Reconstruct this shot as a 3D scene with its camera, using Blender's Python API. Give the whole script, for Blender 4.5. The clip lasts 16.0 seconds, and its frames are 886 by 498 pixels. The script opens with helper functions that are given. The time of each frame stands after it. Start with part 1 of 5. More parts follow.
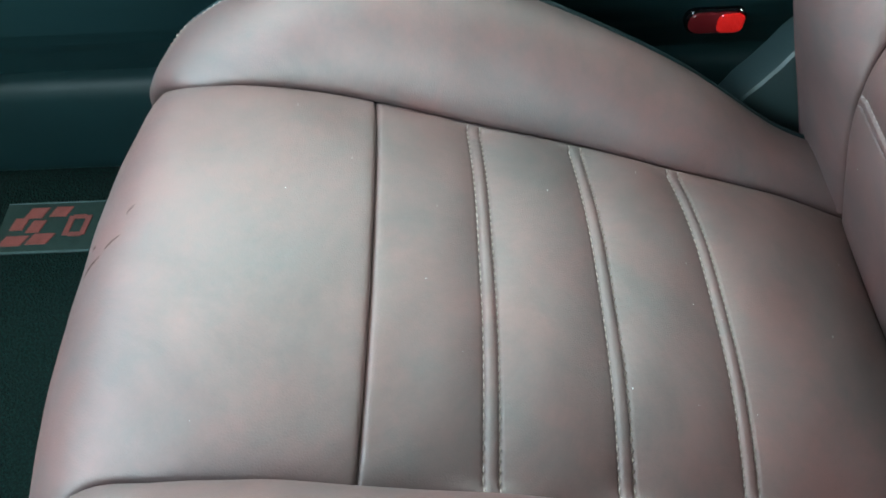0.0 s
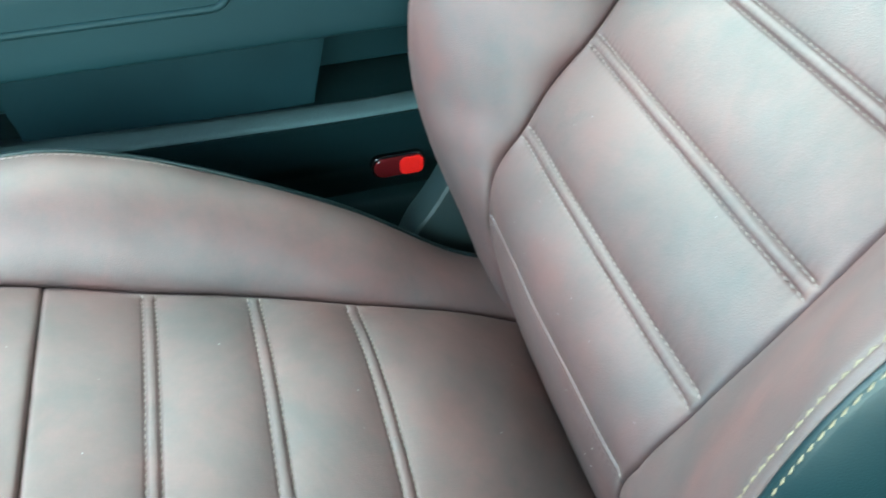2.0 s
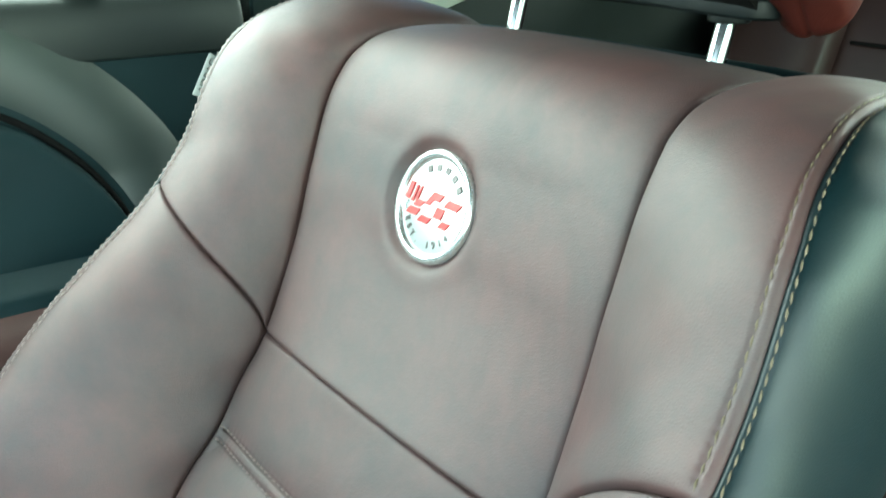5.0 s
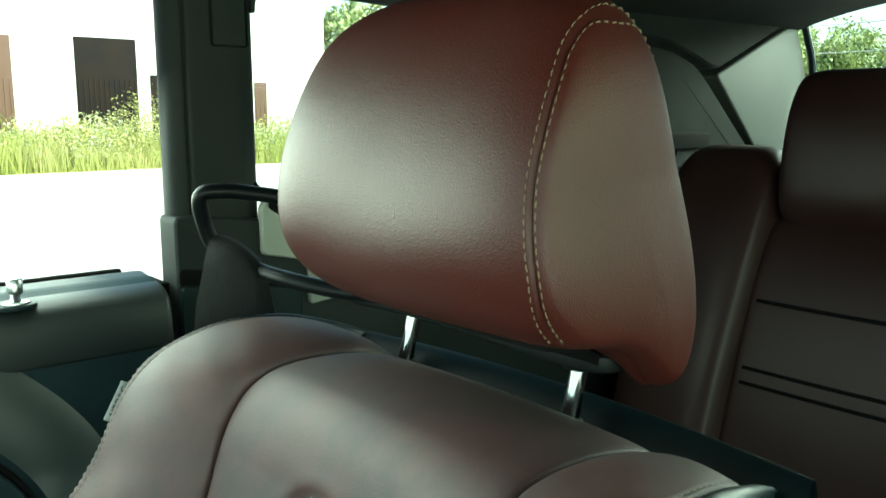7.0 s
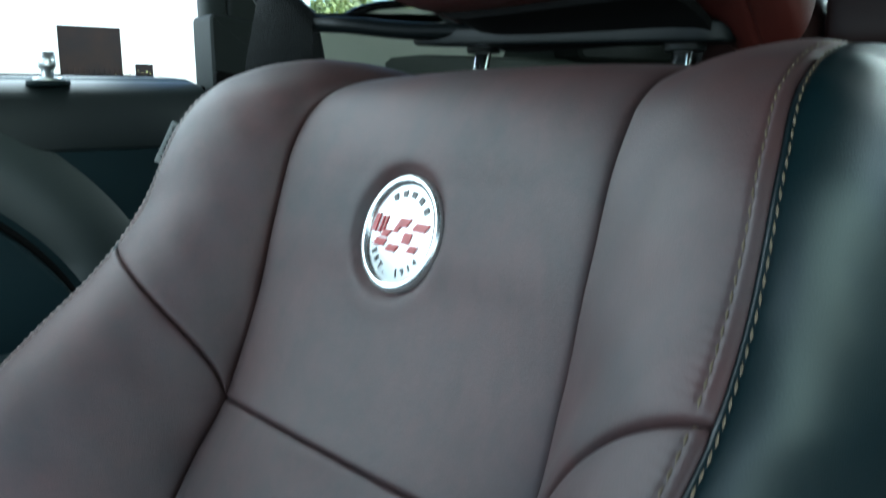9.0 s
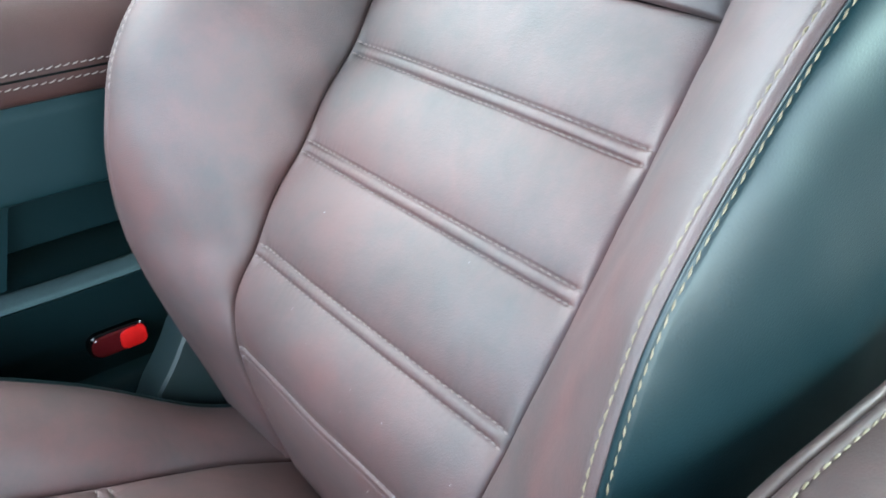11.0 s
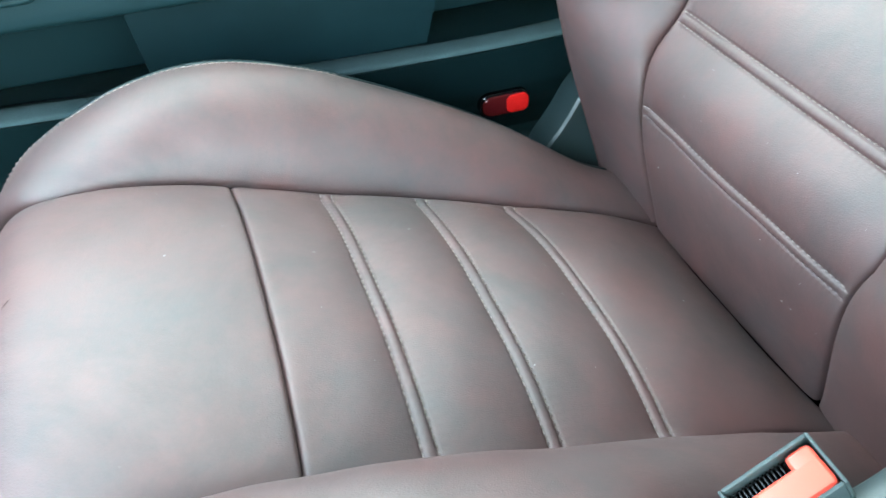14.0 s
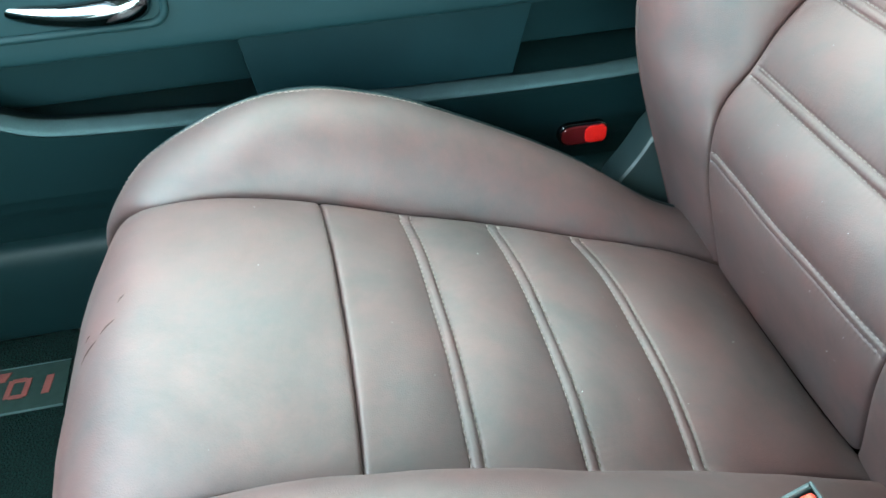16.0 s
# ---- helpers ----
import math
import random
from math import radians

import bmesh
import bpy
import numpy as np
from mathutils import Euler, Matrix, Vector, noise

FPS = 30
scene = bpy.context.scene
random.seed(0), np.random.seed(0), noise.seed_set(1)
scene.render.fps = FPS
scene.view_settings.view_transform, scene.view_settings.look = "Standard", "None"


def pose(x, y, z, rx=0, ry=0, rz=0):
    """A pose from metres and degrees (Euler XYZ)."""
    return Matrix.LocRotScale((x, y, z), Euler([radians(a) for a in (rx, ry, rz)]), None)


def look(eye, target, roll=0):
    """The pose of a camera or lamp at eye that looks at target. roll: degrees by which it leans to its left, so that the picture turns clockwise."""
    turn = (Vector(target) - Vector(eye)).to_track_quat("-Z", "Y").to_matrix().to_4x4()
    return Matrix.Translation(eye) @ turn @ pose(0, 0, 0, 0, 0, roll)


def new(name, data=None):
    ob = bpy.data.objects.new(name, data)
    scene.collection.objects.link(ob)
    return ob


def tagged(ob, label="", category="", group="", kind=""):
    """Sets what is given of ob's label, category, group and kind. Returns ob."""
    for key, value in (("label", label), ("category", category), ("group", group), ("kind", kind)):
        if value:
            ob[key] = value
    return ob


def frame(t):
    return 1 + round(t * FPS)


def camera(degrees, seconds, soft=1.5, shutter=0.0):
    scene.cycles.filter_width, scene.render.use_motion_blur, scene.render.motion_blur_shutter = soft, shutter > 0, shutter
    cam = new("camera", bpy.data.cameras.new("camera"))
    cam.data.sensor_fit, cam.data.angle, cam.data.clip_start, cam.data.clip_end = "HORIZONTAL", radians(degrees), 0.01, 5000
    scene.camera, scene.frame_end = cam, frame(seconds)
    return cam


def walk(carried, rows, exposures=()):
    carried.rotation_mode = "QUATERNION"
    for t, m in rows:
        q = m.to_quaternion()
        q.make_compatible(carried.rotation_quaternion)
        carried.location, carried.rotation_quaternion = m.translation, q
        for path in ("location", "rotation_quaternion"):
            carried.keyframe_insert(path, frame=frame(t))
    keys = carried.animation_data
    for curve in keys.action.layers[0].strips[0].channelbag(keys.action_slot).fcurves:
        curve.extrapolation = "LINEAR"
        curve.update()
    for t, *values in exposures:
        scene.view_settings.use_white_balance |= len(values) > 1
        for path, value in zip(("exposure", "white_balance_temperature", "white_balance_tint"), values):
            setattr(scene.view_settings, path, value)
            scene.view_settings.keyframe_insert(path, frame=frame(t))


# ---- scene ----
cam = camera(55.4, 16.0, shutter=0.3)
PATH = [
    (0, (0.057, -0.309, 0.918), (0.008, 0.932, -0.65), -3.9),
    (0.5, (0.076, -0.329, 0.937), (0.004, 0.992, -0.564), -6.1),
    (1, (0.122, -0.338, 0.922), (0.111, 1.019, -0.547), -5.7),
    (1.5, (0.146, -0.349, 0.933), (0.29, 1.068, -0.47), -4.4),
    (2, (0.169, -0.353, 0.94), (0.541, 1.085, -0.399), -1.3),
    (2.5, (0.185, -0.346, 0.945), (0.693, 1.085, -0.356), -1.2),
    (3, (0.202, -0.344, 0.97), (0.849, 1.101, -0.252), -0.6),
    (3.5, (0.224, -0.346, 0.998), (1.035, 1.129, -0.083), 0.2),
    (4, (0.237, -0.336, 1.015), (1.218, 1.127, 0.067), 1.0),
    (4.5, (0.25, -0.331, 1.041), (1.341, 1.098, 0.166), 1.1),
    (5, (0.26, -0.346, 1.054), (1.436, 1.092, 0.312), 1.0),
    (7.5, (0.306, -0.406, 1.174), (1.587, 1.105, 0.902), -0.3),
    (8, (0.299, -0.381, 1.125), (1.591, 1.126, 0.88), -0.3),
    (8.5, (0.273, -0.349, 1.036), (1.573, 1.154, 0.805), -0.1),
    (9, (0.261, -0.35, 0.964), (1.555, 1.137, 0.627), -0.7),
    (9.5, (0.221, -0.35, 0.943), (1.519, 1.03, 0.302), -0.3),
    (10, (0.188, -0.348, 0.916), (1.438, 0.978, 0.092), -0.4),
    (12.5, (0.064, -0.392, 0.872), (0.833, 1.072, -0.253), -1.7),
    (13, (0.043, -0.396, 0.863), (0.701, 1.071, -0.326), -2.3),
    (13.5, (0.025, -0.4, 0.86), (0.568, 1.074, -0.379), -2.8),
    (14, (-0.002, -0.4, 0.867), (0.445, 1.09, -0.389), -3.2),
    (14.5, (-0.01, -0.399, 0.872), (0.355, 1.118, -0.38), -3.4),
    (15, (-0.005, -0.396, 0.88), (0.291, 1.139, -0.368), -4.0),
    (15.5, (0.004, -0.407, 0.878), (0.267, 1.133, -0.371), -3.8),
    (16, (0.001, -0.431, 0.912), (0.265, 1.112, -0.333), -3.2),
]
EXPOSURE = [(0.0, 3.45, 5900, -14), (1.0, 3.6, 5700, -17), (2.0, 3.88, 5700, -19), (2.6, 3.80, 5850, -17), (4.0, 3.07, 6050, -14), (5.0, 2.85, 6200, -16),
            (7.3, 1.72, 6550, -24), (8.2, 1.55, 6250, -18), (9.0, 1.2, 5480, -4), (10.0, 2.60, 5800, -1), (12.5, 3.78, 5700, -6), (14.0, 3.78, 5720, -10), (16.0, 3.77, 5750, -18)]
walk(cam, [(t, look(eye, target, roll)) for t, eye, target, roll in PATH], EXPOSURE)

# ------------------------------------------------------------------ light
world = bpy.data.worlds.new("sky")
scene.world = world
world.use_nodes = True
wn = world.node_tree.nodes
sky = wn.new("ShaderNodeTexSky")
sky.sky_type = "NISHITA"
sky.sun_disc = False
SUN_UP, SUN_ROUND = 58.0, 165.0
sky.sun_elevation, sky.sun_rotation = radians(SUN_UP), radians(SUN_ROUND)
sky.air_density, sky.dust_density = 1.0, 2.0
wn["Background"].inputs["Strength"].default_value = 0.15
world.node_tree.links.new(sky.outputs["Color"], wn["Background"].inputs["Color"])
sun = new("sun", bpy.data.lights.new("sun", "SUN"))
sun.data.energy, sun.data.angle, sun.data.color = 3.0, radians(0.5), (1.0, 0.95, 0.88)
sa, se = radians(SUN_ROUND), radians(SUN_UP)
sun.matrix_world = look((0, 0, 30), (-math.sin(sa) * math.cos(se), -math.cos(sa) * math.cos(se), 30 - math.sin(se)))


def window_light(name, eye, target, wide, high, watts, colour):
    ob = new(name, bpy.data.lights.new(name, "AREA"))
    ob.data.shape, ob.data.size, ob.data.size_y, ob.data.energy, ob.data.color = "RECTANGLE", wide, high, watts, colour
    ob.matrix_world = look(eye, target)
    return ob


# daylight through the windscreen and through the open driver door
window_light("windscreen_light", (-0.83, -0.36, 1.14), (-0.40, -0.36, 0.35), 1.35, 0.88, 3.4, (1.0, 1.0, 1.0))
window_light("door_light", (-0.15, -1.20, 1.02), (0.05, 0.0, 0.60), 1.15, 0.56, 2.6, (0.95, 1.0, 0.88))
window_light("side_window_light", (0.0, 0.505, 1.150), (0.02, 0.05, 0.62), 1.24, 0.30, 3.3, (0.97, 1.0, 0.96))
window_light("quarter_window_light", (1.15, -1.16, 1.12), (1.0, 0.0, 1.0), 0.9, 0.28, 1.3, (0.80, 1.0, 0.70))
# unseen strip lamp outside, above the back window, added to brighten the rear headrest
window_light("back_fill_light", (2.45, -0.36, 1.575), (1.5, -0.1, 1.15), 1.6, 0.20, 22.0, (0.95, 1.0, 0.93))

# ------------------------------------------------------------------ materials
def material(name, base, rough=0.5, metal=0.0, second=None, patch=0.0, patch_scale=6.0, grain=0.0, grain_scale=900.0,
             kind="noise", bump=0.15, rough_var=0.08, spec=0.5, rand=0.0, fleck=None, sheen=0.0, crease=0.0, mottle=0.5, smudge=0.0):
    """Two colours mixed by a soft noise, a fine grain for relief, and an uneven gloss."""
    m = bpy.data.materials.new(name)
    m.use_nodes = True
    n, l = m.node_tree.nodes, m.node_tree.links
    b = n["Principled BSDF"]
    b.inputs["Metallic"].default_value = metal
    b.inputs["Specular IOR Level"].default_value = spec
    b.inputs["Sheen Weight"].default_value, b.inputs["Sheen Roughness"].default_value = sheen, 0.45
    tc = n.new("ShaderNodeTexCoord")
    big = n.new("ShaderNodeTexNoise")
    big.inputs["Scale"].default_value, big.inputs["Detail"].default_value = patch_scale, 6
    big.inputs["Roughness"].default_value = mottle
    l.new(tc.outputs["Object"], big.inputs["Vector"])
    mix = n.new("ShaderNodeMix")
    mix.data_type = "RGBA"
    mix.inputs["A"].default_value = (*base, 1)
    mix.inputs["B"].default_value = (*(second or [c * 0.7 for c in base]), 1)
    ramp = n.new("ShaderNodeMapRange")
    ramp.inputs["From Min"].default_value, ramp.inputs["From Max"].default_value = 0.35, 0.7
    ramp.inputs["To Max"].default_value = patch
    l.new(big.outputs["Fac"], ramp.inputs["Value"])
    l.new(ramp.outputs["Result"], mix.inputs["Factor"])
    colour = mix.outputs["Result"]
    if smudge:
        sm = n.new("ShaderNodeTexNoise")
        sm.inputs["Scale"].default_value, sm.inputs["Detail"].default_value, sm.inputs["Roughness"].default_value = 7.0, 9, 0.72
        sm.inputs["Distortion"].default_value = 0.5
        l.new(tc.outputs["Object"], sm.inputs["Vector"])
        sr = n.new("ShaderNodeMapRange")
        sr.inputs["From Min"].default_value, sr.inputs["From Max"].default_value = 0.42, 0.66
        sr.inputs["To Min"].default_value, sr.inputs["To Max"].default_value = 1.06, 1 - smudge
        l.new(sm.outputs["Fac"], sr.inputs["Value"])
        dark = n.new("ShaderNodeHueSaturation")
        l.new(sr.outputs["Result"], dark.inputs["Value"])
        l.new(colour, dark.inputs["Color"])
        colour = dark.outputs["Color"]
    if rand:
        info = n.new("ShaderNodeObjectInfo")
        hsv = n.new("ShaderNodeHueSaturation")
        r = n.new("ShaderNodeMapRange")
        r.inputs["To Min"].default_value, r.inputs["To Max"].default_value = 1 - rand, 1 + rand
        l.new(info.outputs["Random"], r.inputs["Value"])
        l.new(r.outputs["Result"], hsv.inputs["Value"])
        l.new(colour, hsv.inputs["Color"])
        colour = hsv.outputs["Color"]
    if fleck:
        fl = n.new("ShaderNodeTexNoise")
        fl.inputs["Scale"].default_value = grain_scale
        l.new(tc.outputs["Object"], fl.inputs["Vector"])
        fm = n.new("ShaderNodeMix")
        fm.data_type = "RGBA"
        fr = n.new("ShaderNodeMapRange")
        fr.inputs["From Min"].default_value, fr.inputs["From Max"].default_value = 0.45, 0.65
        l.new(fl.outputs["Fac"], fr.inputs["Value"])
        l.new(fr.outputs["Result"], fm.inputs["Factor"])
        l.new(colour, fm.inputs["A"])
        fm.inputs["B"].default_value = (*fleck, 1)
        colour = fm.outputs["Result"]
    l.new(colour, b.inputs["Base Color"])
    rr = n.new("ShaderNodeMapRange")
    rr.inputs["To Min"].default_value, rr.inputs["To Max"].default_value = rough - rough_var, rough + rough_var
    l.new(big.outputs["Fac"], rr.inputs["Value"])
    l.new(rr.outputs["Result"], b.inputs["Roughness"])
    if grain:
        if kind == "cells":
            g = n.new("ShaderNodeTexVoronoi")
            g.feature = "DISTANCE_TO_EDGE"
            g.inputs["Scale"].default_value = grain_scale
            out = g.outputs["Distance"]
        else:
            g = n.new("ShaderNodeTexNoise")
            g.inputs["Scale"].default_value, g.inputs["Detail"].default_value = grain_scale, 3
            out = g.outputs["Fac"]
        l.new(tc.outputs["Object"], g.inputs["Vector"])
        if crease:
            w = n.new("ShaderNodeTexNoise")
            w.inputs["Scale"].default_value, w.inputs["Detail"].default_value, w.inputs["Distortion"].default_value = 210.0, 4, 0.6
            l.new(tc.outputs["Object"], w.inputs["Vector"])
            add = n.new("ShaderNodeMath")
            add.operation = "MULTIPLY_ADD"
            add.inputs[1].default_value = crease / grain
            l.new(w.outputs["Fac"], add.inputs[0])
            l.new(out, add.inputs[2])
            out = add.outputs[0]
        bp = n.new("ShaderNodeBump")
        bp.inputs["Strength"].default_value, bp.inputs["Distance"].default_value = bump, grain
        l.new(out, bp.inputs["Height"])
        l.new(bp.outputs["Normal"], b.inputs["Normal"])
    return m


LEATHER = material("red_brown_leather", (0.0695, 0.0288, 0.0272), 0.61, second=(0.0425, 0.0308, 0.0310), patch=0.95, patch_scale=14,
                   grain=0.0006, grain_scale=640, kind="cells", bump=0.24, rough_var=0.08, spec=0.70, crease=0.0004, mottle=0.70, smudge=0.34)
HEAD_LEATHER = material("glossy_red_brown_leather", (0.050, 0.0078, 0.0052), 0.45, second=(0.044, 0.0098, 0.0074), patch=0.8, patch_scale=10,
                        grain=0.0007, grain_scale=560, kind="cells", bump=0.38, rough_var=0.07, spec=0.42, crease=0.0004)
PAD_LEATHER = material("dark_red_brown_leather", (0.040, 0.0165, 0.0150), 0.62, second=(0.029, 0.0150, 0.0145), patch=0.9, patch_scale=14,
                       grain=0.0006, grain_scale=620, kind="cells", bump=0.22, spec=0.22, crease=0.0003, mottle=0.62)
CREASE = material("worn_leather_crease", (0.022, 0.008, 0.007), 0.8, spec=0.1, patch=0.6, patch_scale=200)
BLACK_LEATHER = material("black_leather", (0.0040, 0.0122, 0.0150), 0.40, patch=0.5, patch_scale=12,
                         grain=0.0005, grain_scale=620, kind="cells", bump=0.18, spec=0.34)
# the seat leather with the shade on the rear bench put into its colour
SHADED_REAR_LEATHER = material("shaded_rear_leather", (0.019, 0.0088, 0.0078), 0.42, spec=0.22, second=(0.024, 0.012, 0.012), patch=0.8, patch_scale=9,
                        grain=0.0006, grain_scale=500, kind="cells", bump=0.2)
PLASTIC = material("grained_black_plastic", (0.0034, 0.0096, 0.0110), 0.5, spec=0.13, patch=0.5, patch_scale=14, grain=0.0004, grain_scale=1400, bump=0.3)
SOFT_TRIM = material("soft_black_door_trim", (0.0058, 0.0168, 0.0200), 0.6, spec=0.15, patch=0.5, patch_scale=10, grain=0.0005, grain_scale=800, kind="cells", bump=0.3)
CLOTH_TRIM = material("dark_slate_trim", (0.0052, 0.0158, 0.0195), 0.65, spec=0.12, patch=0.4, patch_scale=20, grain=0.0005, grain_scale=1500, bump=0.4)
GREY_TRIM = material("grey_ledge_trim", (0.050, 0.074, 0.078), 0.9, spec=0.10, patch=0.5, patch_scale=40, grain=0.0005, grain_scale=900, bump=0.4, fleck=(0.040, 0.060, 0.064))
HEADLINER = material("dark_grey_headliner", (0.0065, 0.0080, 0.0068), 0.9, spec=0.12, patch=0.4, patch_scale=20, grain=0.0008, grain_scale=1200, bump=0.4)
PILLAR = material("charcoal_pillar_trim", (0.0085, 0.0115, 0.011), 0.6, spec=0.2, patch=0.4, patch_scale=12, grain=0.0005, grain_scale=1300, bump=0.3)
GREY_PLASTIC = material("slate_grey_plastic", (0.026, 0.036, 0.038), 0.5, spec=0.4, patch=0.5, patch_scale=14, grain=0.0004, grain_scale=1100, bump=0.3)
# door trim made paler and greener to carry the soft gleam
GLEAM_TRIM = material("gleam_lightened_trim", (0.024, 0.033, 0.030), 0.46, spec=0.5, patch=0.4, patch_scale=10, grain=0.0004, grain_scale=900, bump=0.3)
CAP = material("dark_grey_cap_plastic", (0.009, 0.013, 0.013), 0.45, spec=0.4, patch=0.4, patch_scale=14, grain=0.0004, grain_scale=1100, bump=0.3)
COVER = material("satin_dark_cover_plastic", (0.012, 0.019, 0.020), 0.36, spec=0.55, patch=0.4, patch_scale=20, grain=0.0003, grain_scale=1200, bump=0.2)
LEDGE_TRIM = material("pale_grey_green_trim", (0.27, 0.285, 0.245), 0.6, spec=0.3, patch=0.4, patch_scale=8, grain=0.0005, grain_scale=1200, bump=0.3)
BLACK_PLASTIC = material("black_guide_plastic", (0.004, 0.006, 0.0065), 0.42, spec=0.17, patch=0.4, patch_scale=20, grain=0.0003, grain_scale=1400, bump=0.2)
PALE_TRIM = material("grey_rear_pillar_trim", (0.036, 0.042, 0.037), 0.65, spec=0.2, patch=0.4, patch_scale=8, grain=0.0005, grain_scale=1200, bump=0.3)
CARPET = material("black_carpet", (0.0022, 0.0040, 0.0038), 0.95, spec=0.06, patch=0.6, patch_scale=60, grain=0.004, grain_scale=420, bump=0.9, fleck=(0.0044, 0.0142, 0.0128))
CHROME = material("chrome", (0.24, 0.26, 0.27), 0.10, 1.0, patch=0.2, patch_scale=30, rough_var=0.02)
SILVER = material("satin_silver", (0.55, 0.57, 0.57), 0.3, 1.0, patch=0.2, patch_scale=30)
BADGE_WHITE = material("brushed_badge_metal", (0.64, 0.65, 0.64), 0.25, 0.8, patch=0.3, patch_scale=80)
RED_ENAMEL = material("red_enamel", (0.42, 0.03, 0.03), 0.35, patch=0.3, patch_scale=60)
DARK_PRINT = material("dark_print", (0.10, 0.09, 0.085), 0.5, patch=0.3, patch_scale=60)
PALE_THREAD = material("pale_thread", (0.155, 0.120, 0.111), 0.7, patch=0.5, patch_scale=200)
GOLD_THREAD = material("gold_thread", (0.155, 0.120, 0.076), 0.65, patch=0.5, patch_scale=200)
DARK_GAP = material("dark_gap", (0.004, 0.004, 0.004), 0.9, spec=0.08, patch=0.3)
GLOSS_BLACK = material("gloss_black_plastic", (0.003, 0.003, 0.0035), 0.14, spec=0.35, patch=0.2)
RED_LENS = material("red_lens", (0.62, 0.012, 0.012), 0.12, patch=0.2, patch_scale=90, grain=0.0012, grain_scale=420, kind="cells", bump=0.8)
DARK_RED_LENS = material("dark_red_lens", (0.07, 0.006, 0.008), 0.12, patch=0.2, patch_scale=90)
BUCKLE_RED = material("red_button_plastic", (0.72, 0.07, 0.045), 0.4, patch=0.2, patch_scale=60)
WEBBING = material("black_belt_webbing", (0.003, 0.004, 0.004), 0.75, spec=0.2, patch=0.4, patch_scale=90, grain=0.0016, grain_scale=620, kind="cells", bump=1.0)
TAG_GREY = material("grey_woven_tag", (0.30, 0.32, 0.31), 0.8, patch=0.5, patch_scale=300)
TAG_TEXT = material("dark_tag_print", (0.03, 0.03, 0.03), 0.8, patch=0.2)
MAT_RED = material("red_mat_print", (0.095, 0.017, 0.014), 0.85, patch=0.5, patch_scale=90, grain=0.001, grain_scale=700, bump=0.5)
MAT_GREEN = material("dark_green_mat_label", (0.009, 0.018, 0.016), 0.8, spec=0.15, patch=0.5, patch_scale=90)
CONCRETE = material("pale_concrete", (0.50, 0.48, 0.45), 0.9, patch=0.6, patch_scale=0.7, grain=0.01, grain_scale=60, bump=0.3)
WHITE_WALL = material("white_render_wall", (0.78, 0.78, 0.76), 0.8, patch=0.3, patch_scale=0.5)
DARK_DOOR = material("weathered_dark_shutter", (0.013, 0.011, 0.011), 0.8, spec=0.1, second=(0.022, 0.015, 0.012), patch=0.8, patch_scale=1.5)
BROWN_DOOR = material("brown_shutter", (0.12, 0.065, 0.045), 0.7, patch=0.5, patch_scale=1.5)
GRASS = material("tall_grass", (0.27, 0.30, 0.07), 0.7, second=(0.38, 0.37, 0.14), patch=1.0, patch_scale=0.8)
SEED = material("pale_seed_heads", (0.46, 0.47, 0.30), 0.8, patch=0.6, patch_scale=2)
LEAVES = material("tree_leaves", (0.25, 0.31, 0.11), 0.6, second=(0.36, 0.40, 0.18), patch=1.0, patch_scale=0.5)
BARK = material("bark", (0.10, 0.075, 0.055), 0.9, patch=0.6, patch_scale=4)


def glass_material():
    m = bpy.data.materials.new("window_glass")
    m.use_nodes = True
    n, l = m.node_tree.nodes, m.node_tree.links
    clear = n.new("ShaderNodeBsdfTransparent")
    clear.inputs["Color"].default_value = (0.9, 0.94, 0.92, 1)
    gloss = n.new("ShaderNodeBsdfGlossy")
    gloss.inputs["Roughness"].default_value = 0.02
    fres = n.new("ShaderNodeFresnel")
    fres.inputs["IOR"].default_value = 1.4
    mix = n.new("ShaderNodeMixShader")
    l.new(fres.outputs[0], mix.inputs[0])
    l.new(clear.outputs[0], mix.inputs[1])
    l.new(gloss.outputs[0], mix.inputs[2])
    l.new(mix.outputs[0], n["Material Output"].inputs["Surface"])
    return m


GLASS = glass_material()


# ------------------------------------------------------------------ mesh helpers
def thing(name, label, category, at=(0, 0, 0), group="", kind=""):
    ob = new(name)
    ob.location = at
    ob.empty_display_size = 0.05
    return tagged(ob, label, category, group, kind)


def stand(ob):
    """Where an object of this file stands in the world."""
    own = Matrix.Translation(ob.location)
    return own if ob.parent is None else stand(ob.parent) @ ob.matrix_parent_inverse @ own


def put(name, mesh, mat, parent=None, label="", smooth=True):
    """Link a mesh as one object, under a parent that stays where it is."""
    if mat is not None:
        mesh.materials.clear()
        mesh.materials.append(mat)
    if smooth:
        mesh.polygons.foreach_set("use_smooth", [True] * len(mesh.polygons))
    ob = new(name, mesh)
    if parent is not None:
        ob.parent = parent
        ob.matrix_parent_inverse = stand(parent).inverted()
    if label:
        ob["label"] = label
    return ob


def part(name, bm, mat, parent, label="", smooth=True, sharp=35):
    mesh = bpy.data.meshes.new(name)
    bmesh.ops.recalc_face_normals(bm, faces=bm.faces)
    if smooth:
        for e in bm.edges:
            if len(e.link_faces) == 2 and e.calc_face_angle(0) > radians(sharp):
                e.smooth = False
    bm.to_mesh(mesh)
    bm.free()
    return put(name, mesh, mat, parent, label, smooth)


